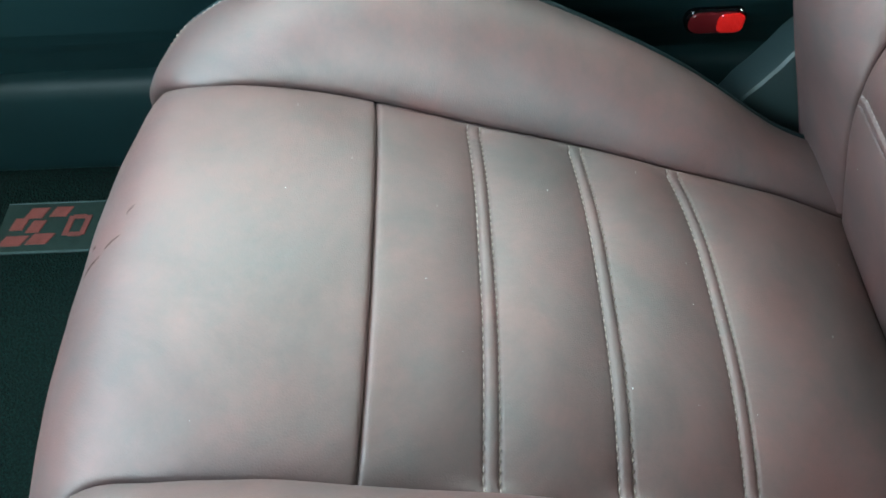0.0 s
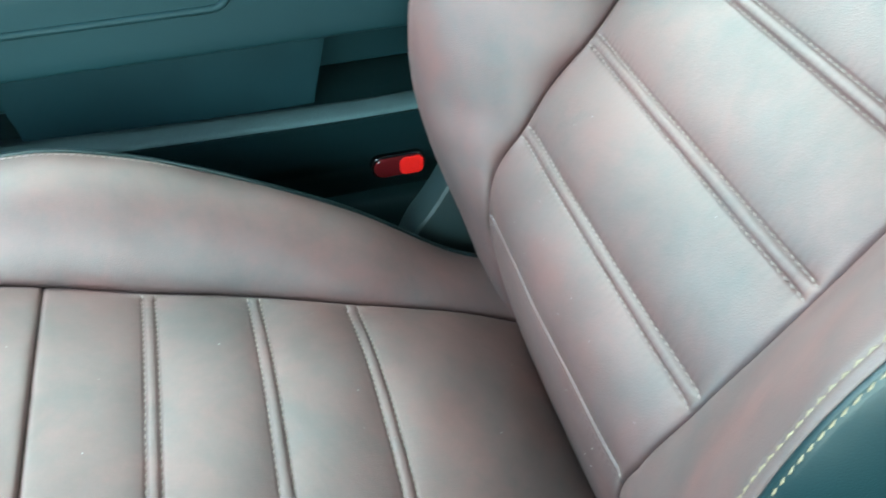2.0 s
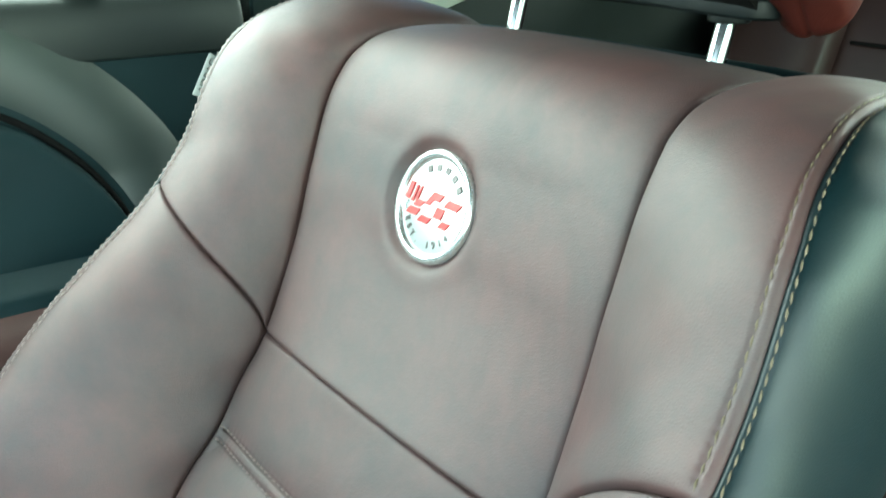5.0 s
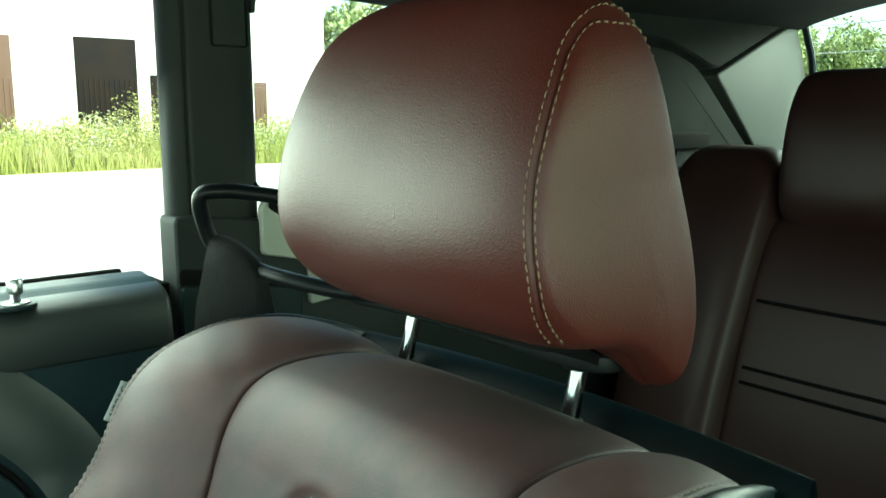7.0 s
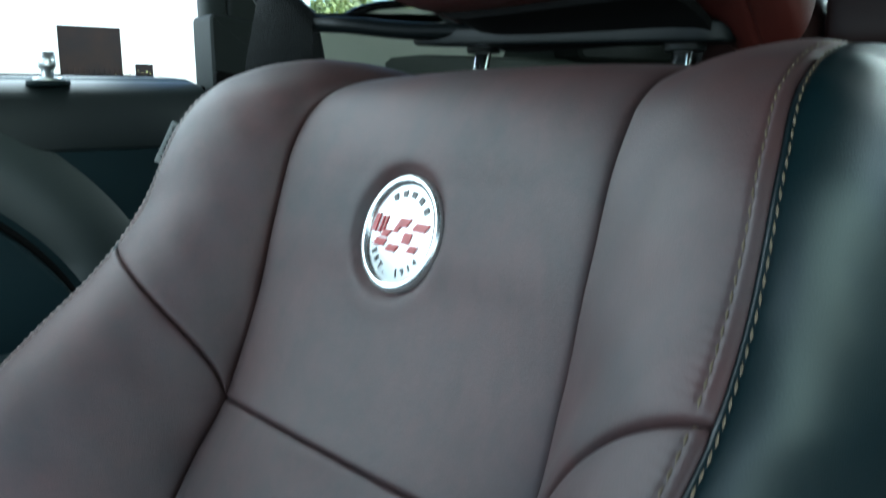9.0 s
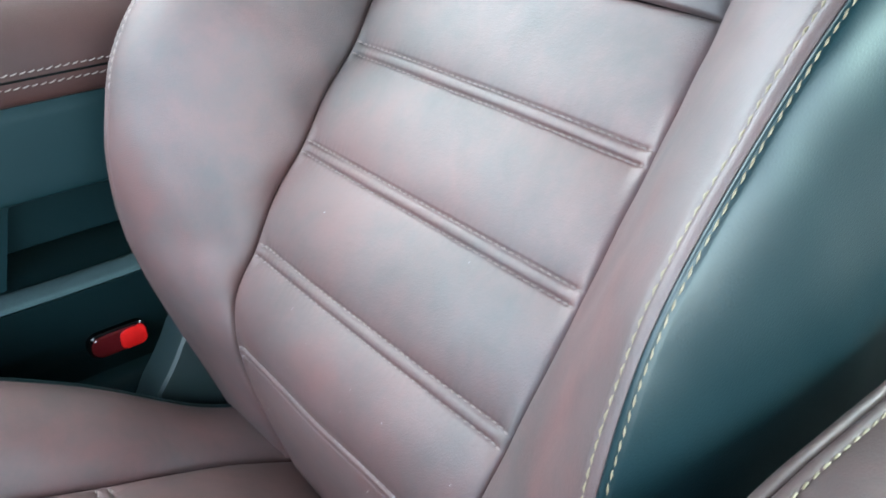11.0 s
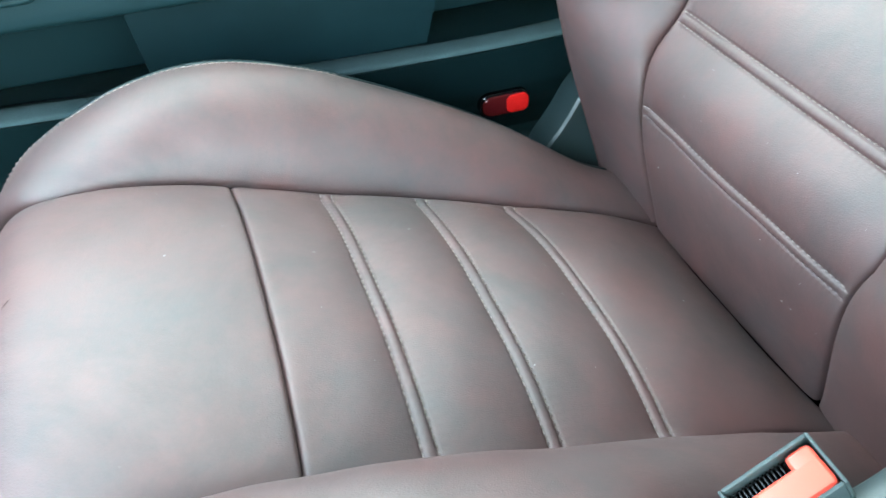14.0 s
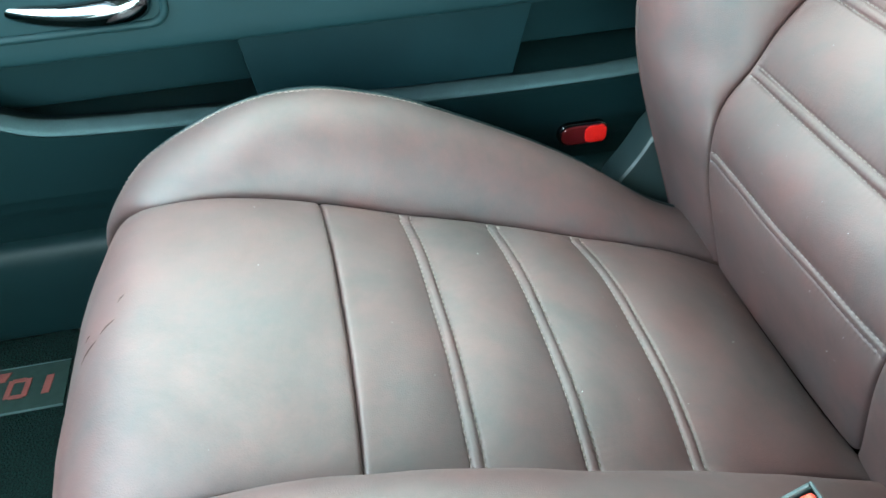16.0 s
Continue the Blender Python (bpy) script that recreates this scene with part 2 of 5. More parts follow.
def crom(table, s):
    """A smooth curve through the rows of a table, at the row numbers s."""
    p = np.asarray(table, float)
    n = len(p)
    s = np.clip(np.asarray(s, float), 0, n - 1)
    i = np.minimum(s.astype(int), n - 2)
    f = (s - i)[..., None]
    a, b, c, d = p[np.maximum(i - 1, 0)], p[i], p[i + 1], p[np.minimum(i + 2, n - 1)]
    return 0.5 * (2 * b + (c - a) * f + (2 * a - 5 * b + 4 * c - d) * f**2 + (3 * b - a - 3 * c + d) * f**3)


def grid_mesh(name, pts, flip=False, wrap=False):
    nu, nv = pts.shape[:2]
    idx = np.arange(nu * nv).reshape(nu, nv)
    if wrap:
        idx = np.concatenate([idx, idx[:, :1]], 1)
    f = np.stack([idx[:-1, :-1], idx[1:, :-1], idx[1:, 1:], idx[:-1, 1:]], -1).reshape(-1, 4)
    if flip:
        f = f[:, ::-1]
    me = bpy.data.meshes.new(name)
    me.from_pydata(pts.reshape(-1, 3).tolist(), [], f.tolist())
    me.update()
    return me


def box_bm(size, centre=(0, 0, 0), bevel=0.0, seg=2, rot=None):
    bm = bmesh.new()
    bmesh.ops.create_cube(bm, size=1.0)
    bmesh.ops.scale(bm, vec=size, verts=bm.verts)
    if bevel:
        bmesh.ops.bevel(bm, geom=bm.edges[:] + bm.verts[:], offset=bevel, segments=seg, affect="EDGES", profile=0.6)
    if rot is not None:
        bmesh.ops.transform(bm, matrix=rot, verts=bm.verts)
    bmesh.ops.translate(bm, vec=centre, verts=bm.verts)
    return bm


def chaikin(pts, times=2, closed=False):
    p = np.asarray(pts, float)
    for _ in range(times):
        if closed:
            nxt = np.roll(p, -1, 0)
            p = np.stack([p * 0.75 + nxt * 0.25, p * 0.25 + nxt * 0.75], 1).reshape(-1, p.shape[1])
        else:
            q = np.stack([p[:-1] * 0.75 + p[1:] * 0.25, p[:-1] * 0.25 + p[1:] * 0.75], 1).reshape(-1, p.shape[1])
            p = np.concatenate([p[:1], q, p[-1:]])
    return p


def prism_bm(outline, axis, lo, hi, bevel=0.0, seg=2):
    """A flat outline of two coordinates, given depth along an axis (0, 1 or 2)."""
    bm = bmesh.new()
    rest = [k for k in range(3) if k != axis]

    def v(p, h):
        c = [0, 0, 0]
        c[axis], c[rest[0]], c[rest[1]] = h, p[0], p[1]
        return bm.verts.new(c)
    a = [v(p, lo) for p in outline]
    b = [v(p, hi) for p in outline]
    bm.faces.new(a)
    bm.faces.new(b[::-1])
    for i in range(len(a)):
        j = (i + 1) % len(a)
        bm.faces.new((a[i], b[i], b[j], a[j]))
    bmesh.ops.recalc_face_normals(bm, faces=bm.faces)
    if bevel:
        caps = [e for e in bm.edges if abs(e.verts[0].co[axis] - e.verts[1].co[axis]) < 1e-7]
        bmesh.ops.bevel(bm, geom=caps, offset=bevel, segments=seg, affect="EDGES", profile=0.6)
    return bm


def rounded(pts, r=0.004):
    """Cut each corner of an outline twice, close to the corner."""
    p = np.asarray(pts, float)
    out = []
    for i in range(len(p)):
        a, b, c = p[i - 1], p[i], p[(i + 1) % len(p)]
        la, lc = np.linalg.norm(a - b), np.linalg.norm(c - b)
        ra, rc = min(r, la * 0.4), min(r, lc * 0.4)
        s, e = b + (a - b) / la * ra, b + (c - b) / lc * rc
        for f in (0, 0.33, 0.67, 1):
            out.append(s * (1 - f)**2 + 2 * b * f * (1 - f) + e * f**2)
    return np.array(out)


def tube_mesh(name, path, radius, sides=12, squash=1.0, cap=True):
    """A round bar along a path of points; radius may be a list, one for each point."""
    p = np.asarray(path, float)
    n = len(p)
    t = np.gradient(p, axis=0)
    t /= np.linalg.norm(t, axis=1)[:, None]
    up = np.array((0.0, 0.0, 1.0)) if abs(t[0][2]) < 0.9 else np.array((1.0, 0.0, 0.0))
    r = np.broadcast_to(np.asarray(radius, float), (n,))
    ring = []
    a = np.linspace(0, 2 * np.pi, sides, endpoint=False)
    for i in range(n):
        side = np.cross(t[i], up)
        side /= np.linalg.norm(side)
        up = np.cross(side, t[i])
        ring.append(p[i] + r[i] * (np.cos(a)[:, None] * side + squash * np.sin(a)[:, None] * up))
    pts = np.array(ring)
    me = grid_mesh(name, pts, wrap=True)
    if cap:
        bm = bmesh.new()
        bm.from_mesh(me)
        bmesh.ops.holes_fill(bm, edges=[e for e in bm.edges if e.is_boundary], sides=0)
        bmesh.ops.recalc_face_normals(bm, faces=bm.faces)
        bm.to_mesh(me)
        bm.free()
    return me


def tube_bm(pts, radius):
    bm = bmesh.new()
    bm.from_mesh(tube_mesh("tube", crom(pts, np.linspace(0, len(pts) - 1, 24)), radius, 10))
    return bm


def stitch_mesh(name, path, normal, length=0.0042, gap=0.0016, width=0.0009, lift=0.0003, lean=0.0, count=0):
    """Single threads laid one after another along a line of points on a surface."""
    p, nn = np.asarray(path, float), np.asarray(normal, float)
    d = np.r_[0, np.cumsum(np.linalg.norm(np.diff(p, axis=0), axis=1))]
    k = count or max(2, int(d[-1] / (length + gap)))
    step = d[-1] / k
    verts, faces = [], []
    rng = random.Random(len(p) * 7 + k)
    for i in range(k):
        a = (i + 0.5) * step
        half = (step - gap) / 2 * rng.uniform(0.9, 1.08)
        at = lambda x: np.array([np.interp(x, d, p[:, c]) for c in range(3)])
        n = np.array([np.interp(a, d, nn[:, c]) for c in range(3)])
        n /= np.linalg.norm(n) + 1e-9
        e0, e1, mid = at(a - half), at(a + half), at(a)
        t = e1 - e0
        t /= np.linalg.norm(t) + 1e-9
        b = np.cross(n, t)
        skew = b * (half * lean + rng.uniform(-1, 1) * width * 0.15)
        base = len(verts)
        w = width / 2
        for q, s, h in ((e0 - skew, 0.8, -0.0001), (mid, 1.0, lift + w), (e1 + skew, 0.8, -0.0001)):
            verts += [q + b * w * s + n * (h - w), q + n * (h + w * s), q - b * w * s + n * (h - w)]
        for r in (0, 3):
            for x, y in ((0, 1), (1, 2)):
                faces.append((base + r + x, base + r + y, base + r + 3 + y, base + r + 3 + x))
    me = bpy.data.meshes.new(name)
    me.from_pydata([tuple(v) for v in verts], [], faces)
    me.update()
    return me


def ease(n, pull=0.75):
    """n samples from 0 to 1, closer together at both ends."""
    t = np.linspace(0, 1, n)
    return t - pull * np.sin(2 * np.pi * t) / (2 * np.pi)


class Skin:
    """A padded surface over two smooth rows: the edge of the middle panel and the ridge of the side bolster.
    s runs along the seat, q across it: 0 the middle, 1 the inner seam, 2 the ridge, 3 the end of the outer side."""

    def __init__(self, inner, ridge, side, way, lean=0.0, flat=0.0):
        self.flat = flat
        self.inner, self.ridge, self.side, self.way, self.lean = inner, ridge, side, way, lean

    def base(self, s, q):
        s, q = np.broadcast_arrays(np.asarray(s, float), np.asarray(q, float))
        i, r = crom(self.inner, s), crom(self.ridge, s)
        a, sign = np.abs(q), np.where(q < 0, -1.0, 1.0)
        p0 = np.stack([i[..., 0], i[..., 2], i[..., 1]], -1)
        p3 = np.stack([r[..., 0], r[..., 2], r[..., 1]], -1)
        dlt = p3 - p0
        near = (np.clip(-q, 0, 1) * self.flat)[..., None]
        p1 = p0 + dlt * ((1 - near) * np.array((0.46, 0.15, 0.46)) + near * np.array((0.24, 0.30, 0.24)))
        p2 = p0 + dlt * ((1 - near) * np.array((1.02, 0.60, 1.02)) + near * np.array((0.84, 0.66, 0.84)))
        f = np.clip(a - 1, 0, 1)[..., None]
        bol = p0 * (1 - f)**3 + 3 * p1 * f * (1 - f)**2 + 3 * p2 * f**2 * (1 - f) + p3 * f**3
        g = np.clip(a - 2, 0, 1)[..., None]
        if len(self.side) == 3:
            s1, s2, s3 = (p3 + np.array(v) for v in self.side)
        else:
            e = crom(self.side, s)
            s3 = np.stack([e[..., 0], e[..., 2], e[..., 1]], -1)
            taper = np.clip((11.8 - s) / 3.2, 0, 1)[..., None]
            s1 = p3 + (s3 - p3) * 0.10 + np.array((0.0, 0.022, 0.0)) * taper
            s2 = p3 + (s3 - p3) * 0.60 + np.array((0.0, 0.030, 0.0)) * taper
        out = p3 * (1 - g)**3 + 3 * s1 * g * (1 - g)**2 + 3 * s2 * g**2 * (1 - g) + s3 * g**3
        mid = p0 * np.stack([np.ones_like(a), np.minimum(a, 1), np.ones_like(a)], -1)
        p = np.where((a <= 1)[..., None], mid, np.where((a <= 2)[..., None], bol, out))
        p = p.copy()
        p[..., 1] *= sign
        puff = -np.cos(2 * np.pi * s) * np.clip((s - 0.5) / 0.5, 0, 1) * np.clip((5.0 - s) / 0.4, 0, 1)
        if self.flat:
            p[..., 1] += 0.0018 * (sign > 0) * puff * np.exp(-((a - 1) / 0.14)**2)
            near = np.clip(-q - 1, 0, 1) * np.clip((s - 6.3) / 3.4, 0, 1)**1.1
            p[..., 2] -= 0.010 * near
            p[..., 1] += 0.018 * near
            p[..., 1] += 0.025 * np.clip((1.25 - s) / 1.25, 0, 1) * np.clip(np.minimum(-q, 2 + q), 0, 1)
            p[..., 0] -= 0.006 * np.clip(q - 1, 0, 1) * np.clip((s - 0.5) / 1.5, 0, 1) * np.clip((5.2 - s) / 1.5, 0, 1)
        if self.lean:
            p[..., 1] += self.lean * np.clip(1.75 + 0.75 * q, 0.25, 1) * np.clip((s - 2.5) / 3, 0, 1) * np.clip((11.5 - s) / 3, 0, 1)
        return p

    def normal(self, s, q):
        e = 1e-3
        ds = self.base(s + e, q) - self.base(s - e, q)
        dq = self.base(s, q + e) - self.base(s, q - e)
        n = np.cross(dq, ds) * self.way
        return n / (np.linalg.norm(n, axis=-1, keepdims=True) + 1e-12)

    def panel(self, lo, hi, q0, q1, ns, nq, seams, relief=None, crown=0.0, rows=None):
        """A padded panel between s = lo(q) and hi(q), q0 and q1. seams: depth and width of the tuck at the four edges,
        then depth and width of the soft shoulder beside it. rows: own spacing of the samples along s, from 0 to 1."""
        run = ease(ns) if rows is None else rows
        ns = len(run)
        u, v = run[:, None], ease(nq)[None, :]
        q = q0 + (q1 - q0) * v + 0 * u
        s = lo(q) + (hi(q) - lo(q)) * u
        p = self.base(s, q)
        n = self.normal(s, q)
        m = n.copy()
        du = np.concatenate([np.zeros((1, nq)), np.cumsum(np.linalg.norm(np.diff(p, axis=0), axis=2), 0)], 0)
        dv = np.concatenate([np.zeros((ns, 1)), np.cumsum(np.linalg.norm(np.diff(p, axis=1), axis=2), 1)], 1)
        dist = (du, du[-1:] - du, dv, dv[:, -1:] - dv)
        for d, qe in ((dist[2], q0), (dist[3], q1)):
            if abs(qe) in (1, 2):
                both = self.normal(s, 0 * s + qe - 0.02) + self.normal(s, 0 * s + qe + 0.02)
                both /= np.linalg.norm(both, axis=-1, keepdims=True)
                w = np.exp(-d / 0.006)[..., None]
                m = m * (1 - w) + both * w
        n = m / np.linalg.norm(m, axis=-1, keepdims=True)
        h, fade = np.zeros((ns, nq)), np.ones((ns, nq))
        for d, seam in zip(dist, seams):
            if seam:
                h -= seam[0] * np.exp(-(d / seam[1])**1.1) + seam[2] * np.exp(-(d / seam[3])**1.4)
                fade *= 1 - np.exp(-(d / 0.006)**2)
        swell = crown(s) if callable(crown) else crown
        h += swell * (1 - np.clip(np.abs(q), 0, 1)**2.4 if q0 < 0 < q1 else np.sin(np.pi * v) + 0 * u)
        if relief is not None:
            h += relief(s, q, p) * fade
        return Patch(p + n * h[..., None], s, q, lo, hi, q0, q1, run)


class Patch:
    def __init__(self, pts, s, q, lo, hi, q0, q1, run):
        self.pts, self.s, self.q, self.lo, self.hi, self.q0, self.q1 = pts, s, q, lo, hi, q0, q1
        a, b = np.gradient(pts, axis=0), np.gradient(pts, axis=1)
        n = np.cross(b, a)
        self.nrm = n / (np.linalg.norm(n, axis=2, keepdims=True) + 1e-12)
        self.u, self.v = run, ease(pts.shape[1])

    def at(self, s, q, way):
        """Points and normals on the padded surface."""
        s, q = np.broadcast_arrays(np.asarray(s, float), np.asarray(q, float))
        v = (q - self.q0) / (self.q1 - self.q0)
        u = (s - self.lo(q)) / (self.hi(q) - self.lo(q))
        fu = np.interp(u, self.u, np.arange(len(self.u)))
        fv = np.interp(v, self.v, np.arange(len(self.v)))
        i, j = np.minimum(fu.astype(int), len(self.u) - 2), np.minimum(fv.astype(int), len(self.v) - 2)
        a, b = (fu - i)[..., None], (fv - j)[..., None]
        pick = lambda g: (g[i, j] * (1 - a) * (1 - b) + g[i + 1, j] * a * (1 - b) + g[i, j + 1] * (1 - a) * b + g[i + 1, j + 1] * a * b)
        return pick(self.pts), pick(self.nrm) * way


# ------------------------------------------------------------------ the passenger seat
seat = thing("car_seat", "red-brown leather front car seat with quilted cross channels and pale stitching", "car seat", (0.2, 0, 0.25))

CUSHION_INNER = [(0.365, 0.388, 0.128), (0.304, 0.418, 0.130), (0.217, 0.449, 0.133), (0.142, 0.474, 0.138), (0.068, 0.497, 0.140),
                 (0.0, 0.520, 0.142), (-0.045, 0.533, 0.142), (-0.09, 0.540, 0.143), (-0.135, 0.536, 0.147), (-0.166, 0.502, 0.178),
                 (-0.183, 0.452, 0.210), (-0.191, 0.400, 0.214), (-0.186, 0.330, 0.214), (-0.165, 0.280, 0.212)]
CUSHION_RIDGE = [(0.37, 0.405, 0.190), (0.315, 0.428, 0.196), (0.235, 0.483, 0.208), (0.155, 0.527, 0.215), (0.078, 0.562, 0.220),
                 (0.01, 0.581, 0.222), (-0.05, 0.577, 0.223), (-0.105, 0.557, 0.222), (-0.150, 0.528, 0.221), (-0.177, 0.489, 0.219),
                 (-0.190, 0.450, 0.217), (-0.194, 0.400, 0.217), (-0.188, 0.330, 0.217), (-0.163, 0.280, 0.215)]
BACK_INNER = [(0.358, 0.392, 0.126), (0.328, 0.525, 0.128), (0.357, 0.596, 0.132), (0.403, 0.658, 0.133), (0.453, 0.718, 0.133),
              (0.498, 0.778, 0.134), (0.524, 0.837, 0.133), (0.541, 0.893, 0.133), (0.560, 0.944, 0.133), (0.588, 0.974, 0.131),
              (0.635, 0.981, 0.130), (0.690, 0.972, 0.130), (0.725, 0.945, 0.130)]
BACK_RIDGE = [(0.352, 0.390, 0.222), (0.308, 0.540, 0.226), (0.300, 0.610, 0.228), (0.306, 0.670, 0.229), (0.330, 0.733, 0.229),
              (0.388, 0.799, 0.229), (0.452, 0.852, 0.229), (0.490, 0.896, 0.229), (0.518, 0.948, 0.228), (0.548, 0.979, 0.224),
              (0.600, 0.996, 0.218), (0.665, 0.990, 0.212), (0.722, 0.958, 0.210)]
BACK_REAR = [(0.545, 0.390, 0.215), (0.570, 0.530, 0.218), (0.584, 0.600, 0.220), (0.600, 0.660, 0.220), (0.617, 0.720, 0.220),
             (0.636, 0.780, 0.220), (0.656, 0.832, 0.220), (0.678, 0.885, 0.218), (0.698, 0.932, 0.214), (0.715, 0.958, 0.210),
             (0.728, 0.968, 0.206), (0.735, 0.965, 0.205), (0.740, 0.945, 0.205)]


def const(v):
    return lambda q: v + 0 * q


STITCHES, HALF = 48, 0.0045


def channels(stations, table, top, sink=0.0024):
    """Relief of an upholstered panel with pairs of stitched lines across it at the given stations, each stitch pulled into its hole.
    Also the rows of samples that follow the lines closely."""
    grid = np.linspace(0, len(table) - 1, 400)
    run = crom(table, grid)
    length = np.r_[0, np.cumsum(np.linalg.norm(np.diff(run[:, :2], axis=0), axis=1))]
    marks = np.interp(stations, grid, length)

    def relief(s, q, p):
        a = np.interp(s, grid, length)
        h = np.zeros_like(a)
        turn = (q + 0.985) / 1.97 * STITCHES
        hole = np.abs(turn - np.round(turn)) * 0.0055
        for m in marks:
            d = np.abs(a - m)
            out = np.maximum(d - HALF, 0)
            h -= sink * np.exp(-(out / 0.0070)**1.2) + 0.0024 * np.exp(-(out / 0.021)**2)
            h += np.where(d < HALF, 0.0015 * (1 - (d / HALF)**2), 0)
            row = (d - HALF) / 0.0011
            h -= 0.0008 * np.exp(-row**2) + 0.0012 * np.exp(-row**2 - (hole / 0.0012)**2)
            h += 0.00022 * np.cos(2 * np.pi * turn) * np.exp(-np.abs(d - HALF) / 0.0028)
        h += 0.0004 * np.sin(9 * p[..., 1] * 6.28 + 4 * s) * np.sin(5 * s)
        return h
    fine = [np.interp(m + np.arange(-0.0150, 0.0151, 0.0008), length, grid) for m in marks]
    rows = np.unique(np.round(np.concatenate([ease(110) * top] + fine), 5)) / top
    return relief, grid, length, marks, rows[(rows >= 0) & (rows <= 1)]


def wrinkle(amount, seed):
    def relief(s, q, p):
        return amount * (np.sin(61 * p[..., 0] + 23 * p[..., 2] + seed) * np.sin(47 * p[..., 1] + 31 * p[..., 2] + 2 * seed)
                         + 0.5 * np.sin(130 * p[..., 0] + 90 * p[..., 2] - seed) * np.sin(110 * p[..., 1] + seed))
    return relief


def puckers(base, edge, span, row):
    """A stitched row beside an edge: the leather rolls between row and edge, and the thread pulls small folds into it."""
    def relief(s, q, p):
        d = np.abs(np.abs(q) - edge) * span - row
        fold = np.sin(2 * np.pi * s * 11.5 + 1.5 * np.sin(3 * s))
        h = base(s, q, p) - 0.0013 * np.exp(-(d / 0.0015)**2) + 0.0008 * np.exp(-((d + row * 0.55) / (row * 0.45))**2)
        return h + 0.00022 * fold * np.exp(-np.abs(d) / np.where(d > 0, 0.0048, 0.003))
    return relief


def tufts(pts_from, rows, mat, parent, way, label, **kw):
    for k, (s, q) in enumerate(rows):
        p, n = pts_from.at(s, q, way)
        put("stitching", stitch_mesh("stitching", p, n, **kw), mat, parent, label if k == 0 else "")


cushion_skin = Skin(CUSHION_INNER, CUSHION_RIDGE, ((0.0, 0.020, 0.0), (0.0, 0.040, -0.06), (0.0, 0.030, -0.20)), 1)
back_skin = Skin(BACK_INNER, BACK_RIDGE, BACK_REAR, -1, 0.012, 1.0)
SOFT = (0.0048, 0.0011, 0.0016, 0.0065)
TUCK = (0.0044, 0.0010, 0.0009, 0.0045)
RIM = (0.0022, 0.0016, 0.0008, 0.0040)

# cushion
relief, grid, length, marks, rows = channels((2, 3, 4), CUSHION_INNER, 5.0)
insert = cushion_skin.panel(const(0.0), const(5.0), -1, 1, 0, 330, (None, TUCK, SOFT, SOFT), relief,
                            lambda s: 0.014 + 0.003 * np.clip((4.6 - s) / 3, 0, 1) - 0.025 * np.clip((1.45 - s) / 1.45, 0, 1)**1.7, rows)
put("cushion_insert", grid_mesh("cushion_insert", insert.pts), LEATHER, seat, "channelled red-brown leather insert")
front = cushion_skin.panel(const(5.0), const(13.0), -1, 1, 120, 130, (TUCK, None, SOFT, SOFT), wrinkle(0.0005, 1.0), 0.015)
put("cushion_front", grid_mesh("cushion_front", front.pts), LEATHER, seat)
q_line = np.linspace(-0.985, 0.985, 140)
for m in marks:
    for off in (-HALF, HALF):
        st = np.interp(m + off, length, grid)
        tufts(insert, [(st, q_line)], PALE_THREAD, seat, 1, "", gap=0.0017, width=0.0012, count=STITCHES)
for sign in (1, -1):
    q0, q1 = (1, 2) if sign > 0 else (-2, -1)
    inner_edge, outer_edge = (SOFT, RIM) if sign > 0 else (RIM, SOFT)
    bol = cushion_skin.panel(const(0.0), const(10.2), q0, q1, 150, 60, (None, None, inner_edge, outer_edge), wrinkle(0.0006, 2.0 + sign), 0.006)
    put("cushion_bolster", grid_mesh("cushion_bolster", bol.pts), LEATHER, seat)
    line = np.linspace(3.7, 10.0, 150)
    tufts(bol, [(line, 1.93 * sign + 0 * line)], PALE_THREAD, seat, 1, "", length=0.0038, gap=0.0014, width=0.001)
    q0, q1 = (2, 3) if sign > 0 else (-3, -2)
    inner_edge, outer_edge = (RIM, None) if sign > 0 else (None, RIM)
    side = cushion_skin.panel(const(0.0), const(13.0), q0, q1, 90, 24, (None, None, inner_edge, outer_edge))
    put("cushion_side", grid_mesh("cushion_side", side.pts), BLACK_LEATHER, seat)

# backrest
relief, grid, length, marks, rows = channels((0.93, 1.95, 3, 4), BACK_INNER, 5.0)
lower = back_skin.panel(const(0.0), const(5.0), -1, 1, 0, 330, (None, TUCK, SOFT, SOFT), relief, lambda s: 0.002 + 0.003 * np.clip((s - 0.5) / 3, 0, 1), rows)
put("backrest_lower_insert", grid_mesh("backrest_lower_insert", lower.pts, True), LEATHER, seat, "channelled red-brown leather insert")


def badge_seat(s, q, p):
    r = np.linalg.norm(p - np.array(BADGE_AT), axis=-1)
    return -0.0060 * np.exp(-np.maximum(r - 0.0350, 0)**2 / 0.0028**2) + 0.0004 * np.exp(-((r - 0.046) / 0.005)**2)


BADGE_AT = back_skin.base(np.array(7.06), np.array(0.085))
upper = back_skin.panel(const(5.0), const(12.0), -1, 1, 170, 120, (TUCK, None, SOFT, SOFT), badge_seat, lambda s: -0.009 + 0.013 * np.clip((s - 7.6) / 1.6, 0, 1) + 0.020 * np.clip((6.6 - s) / 1.6, 0, 1)**1.5)
put("backrest_upper_insert", grid_mesh("backrest_upper_insert", upper.pts, True), LEATHER, seat)
q_line = np.linspace(-0.985, 0.985, 140)
for m in marks:
    for off in (-HALF, HALF):
        st = np.interp(m + off, length, grid)
        tufts(lower, [(st, q_line)], PALE_THREAD, seat, -1, "", gap=0.0017, width=0.0012, count=STITCHES)
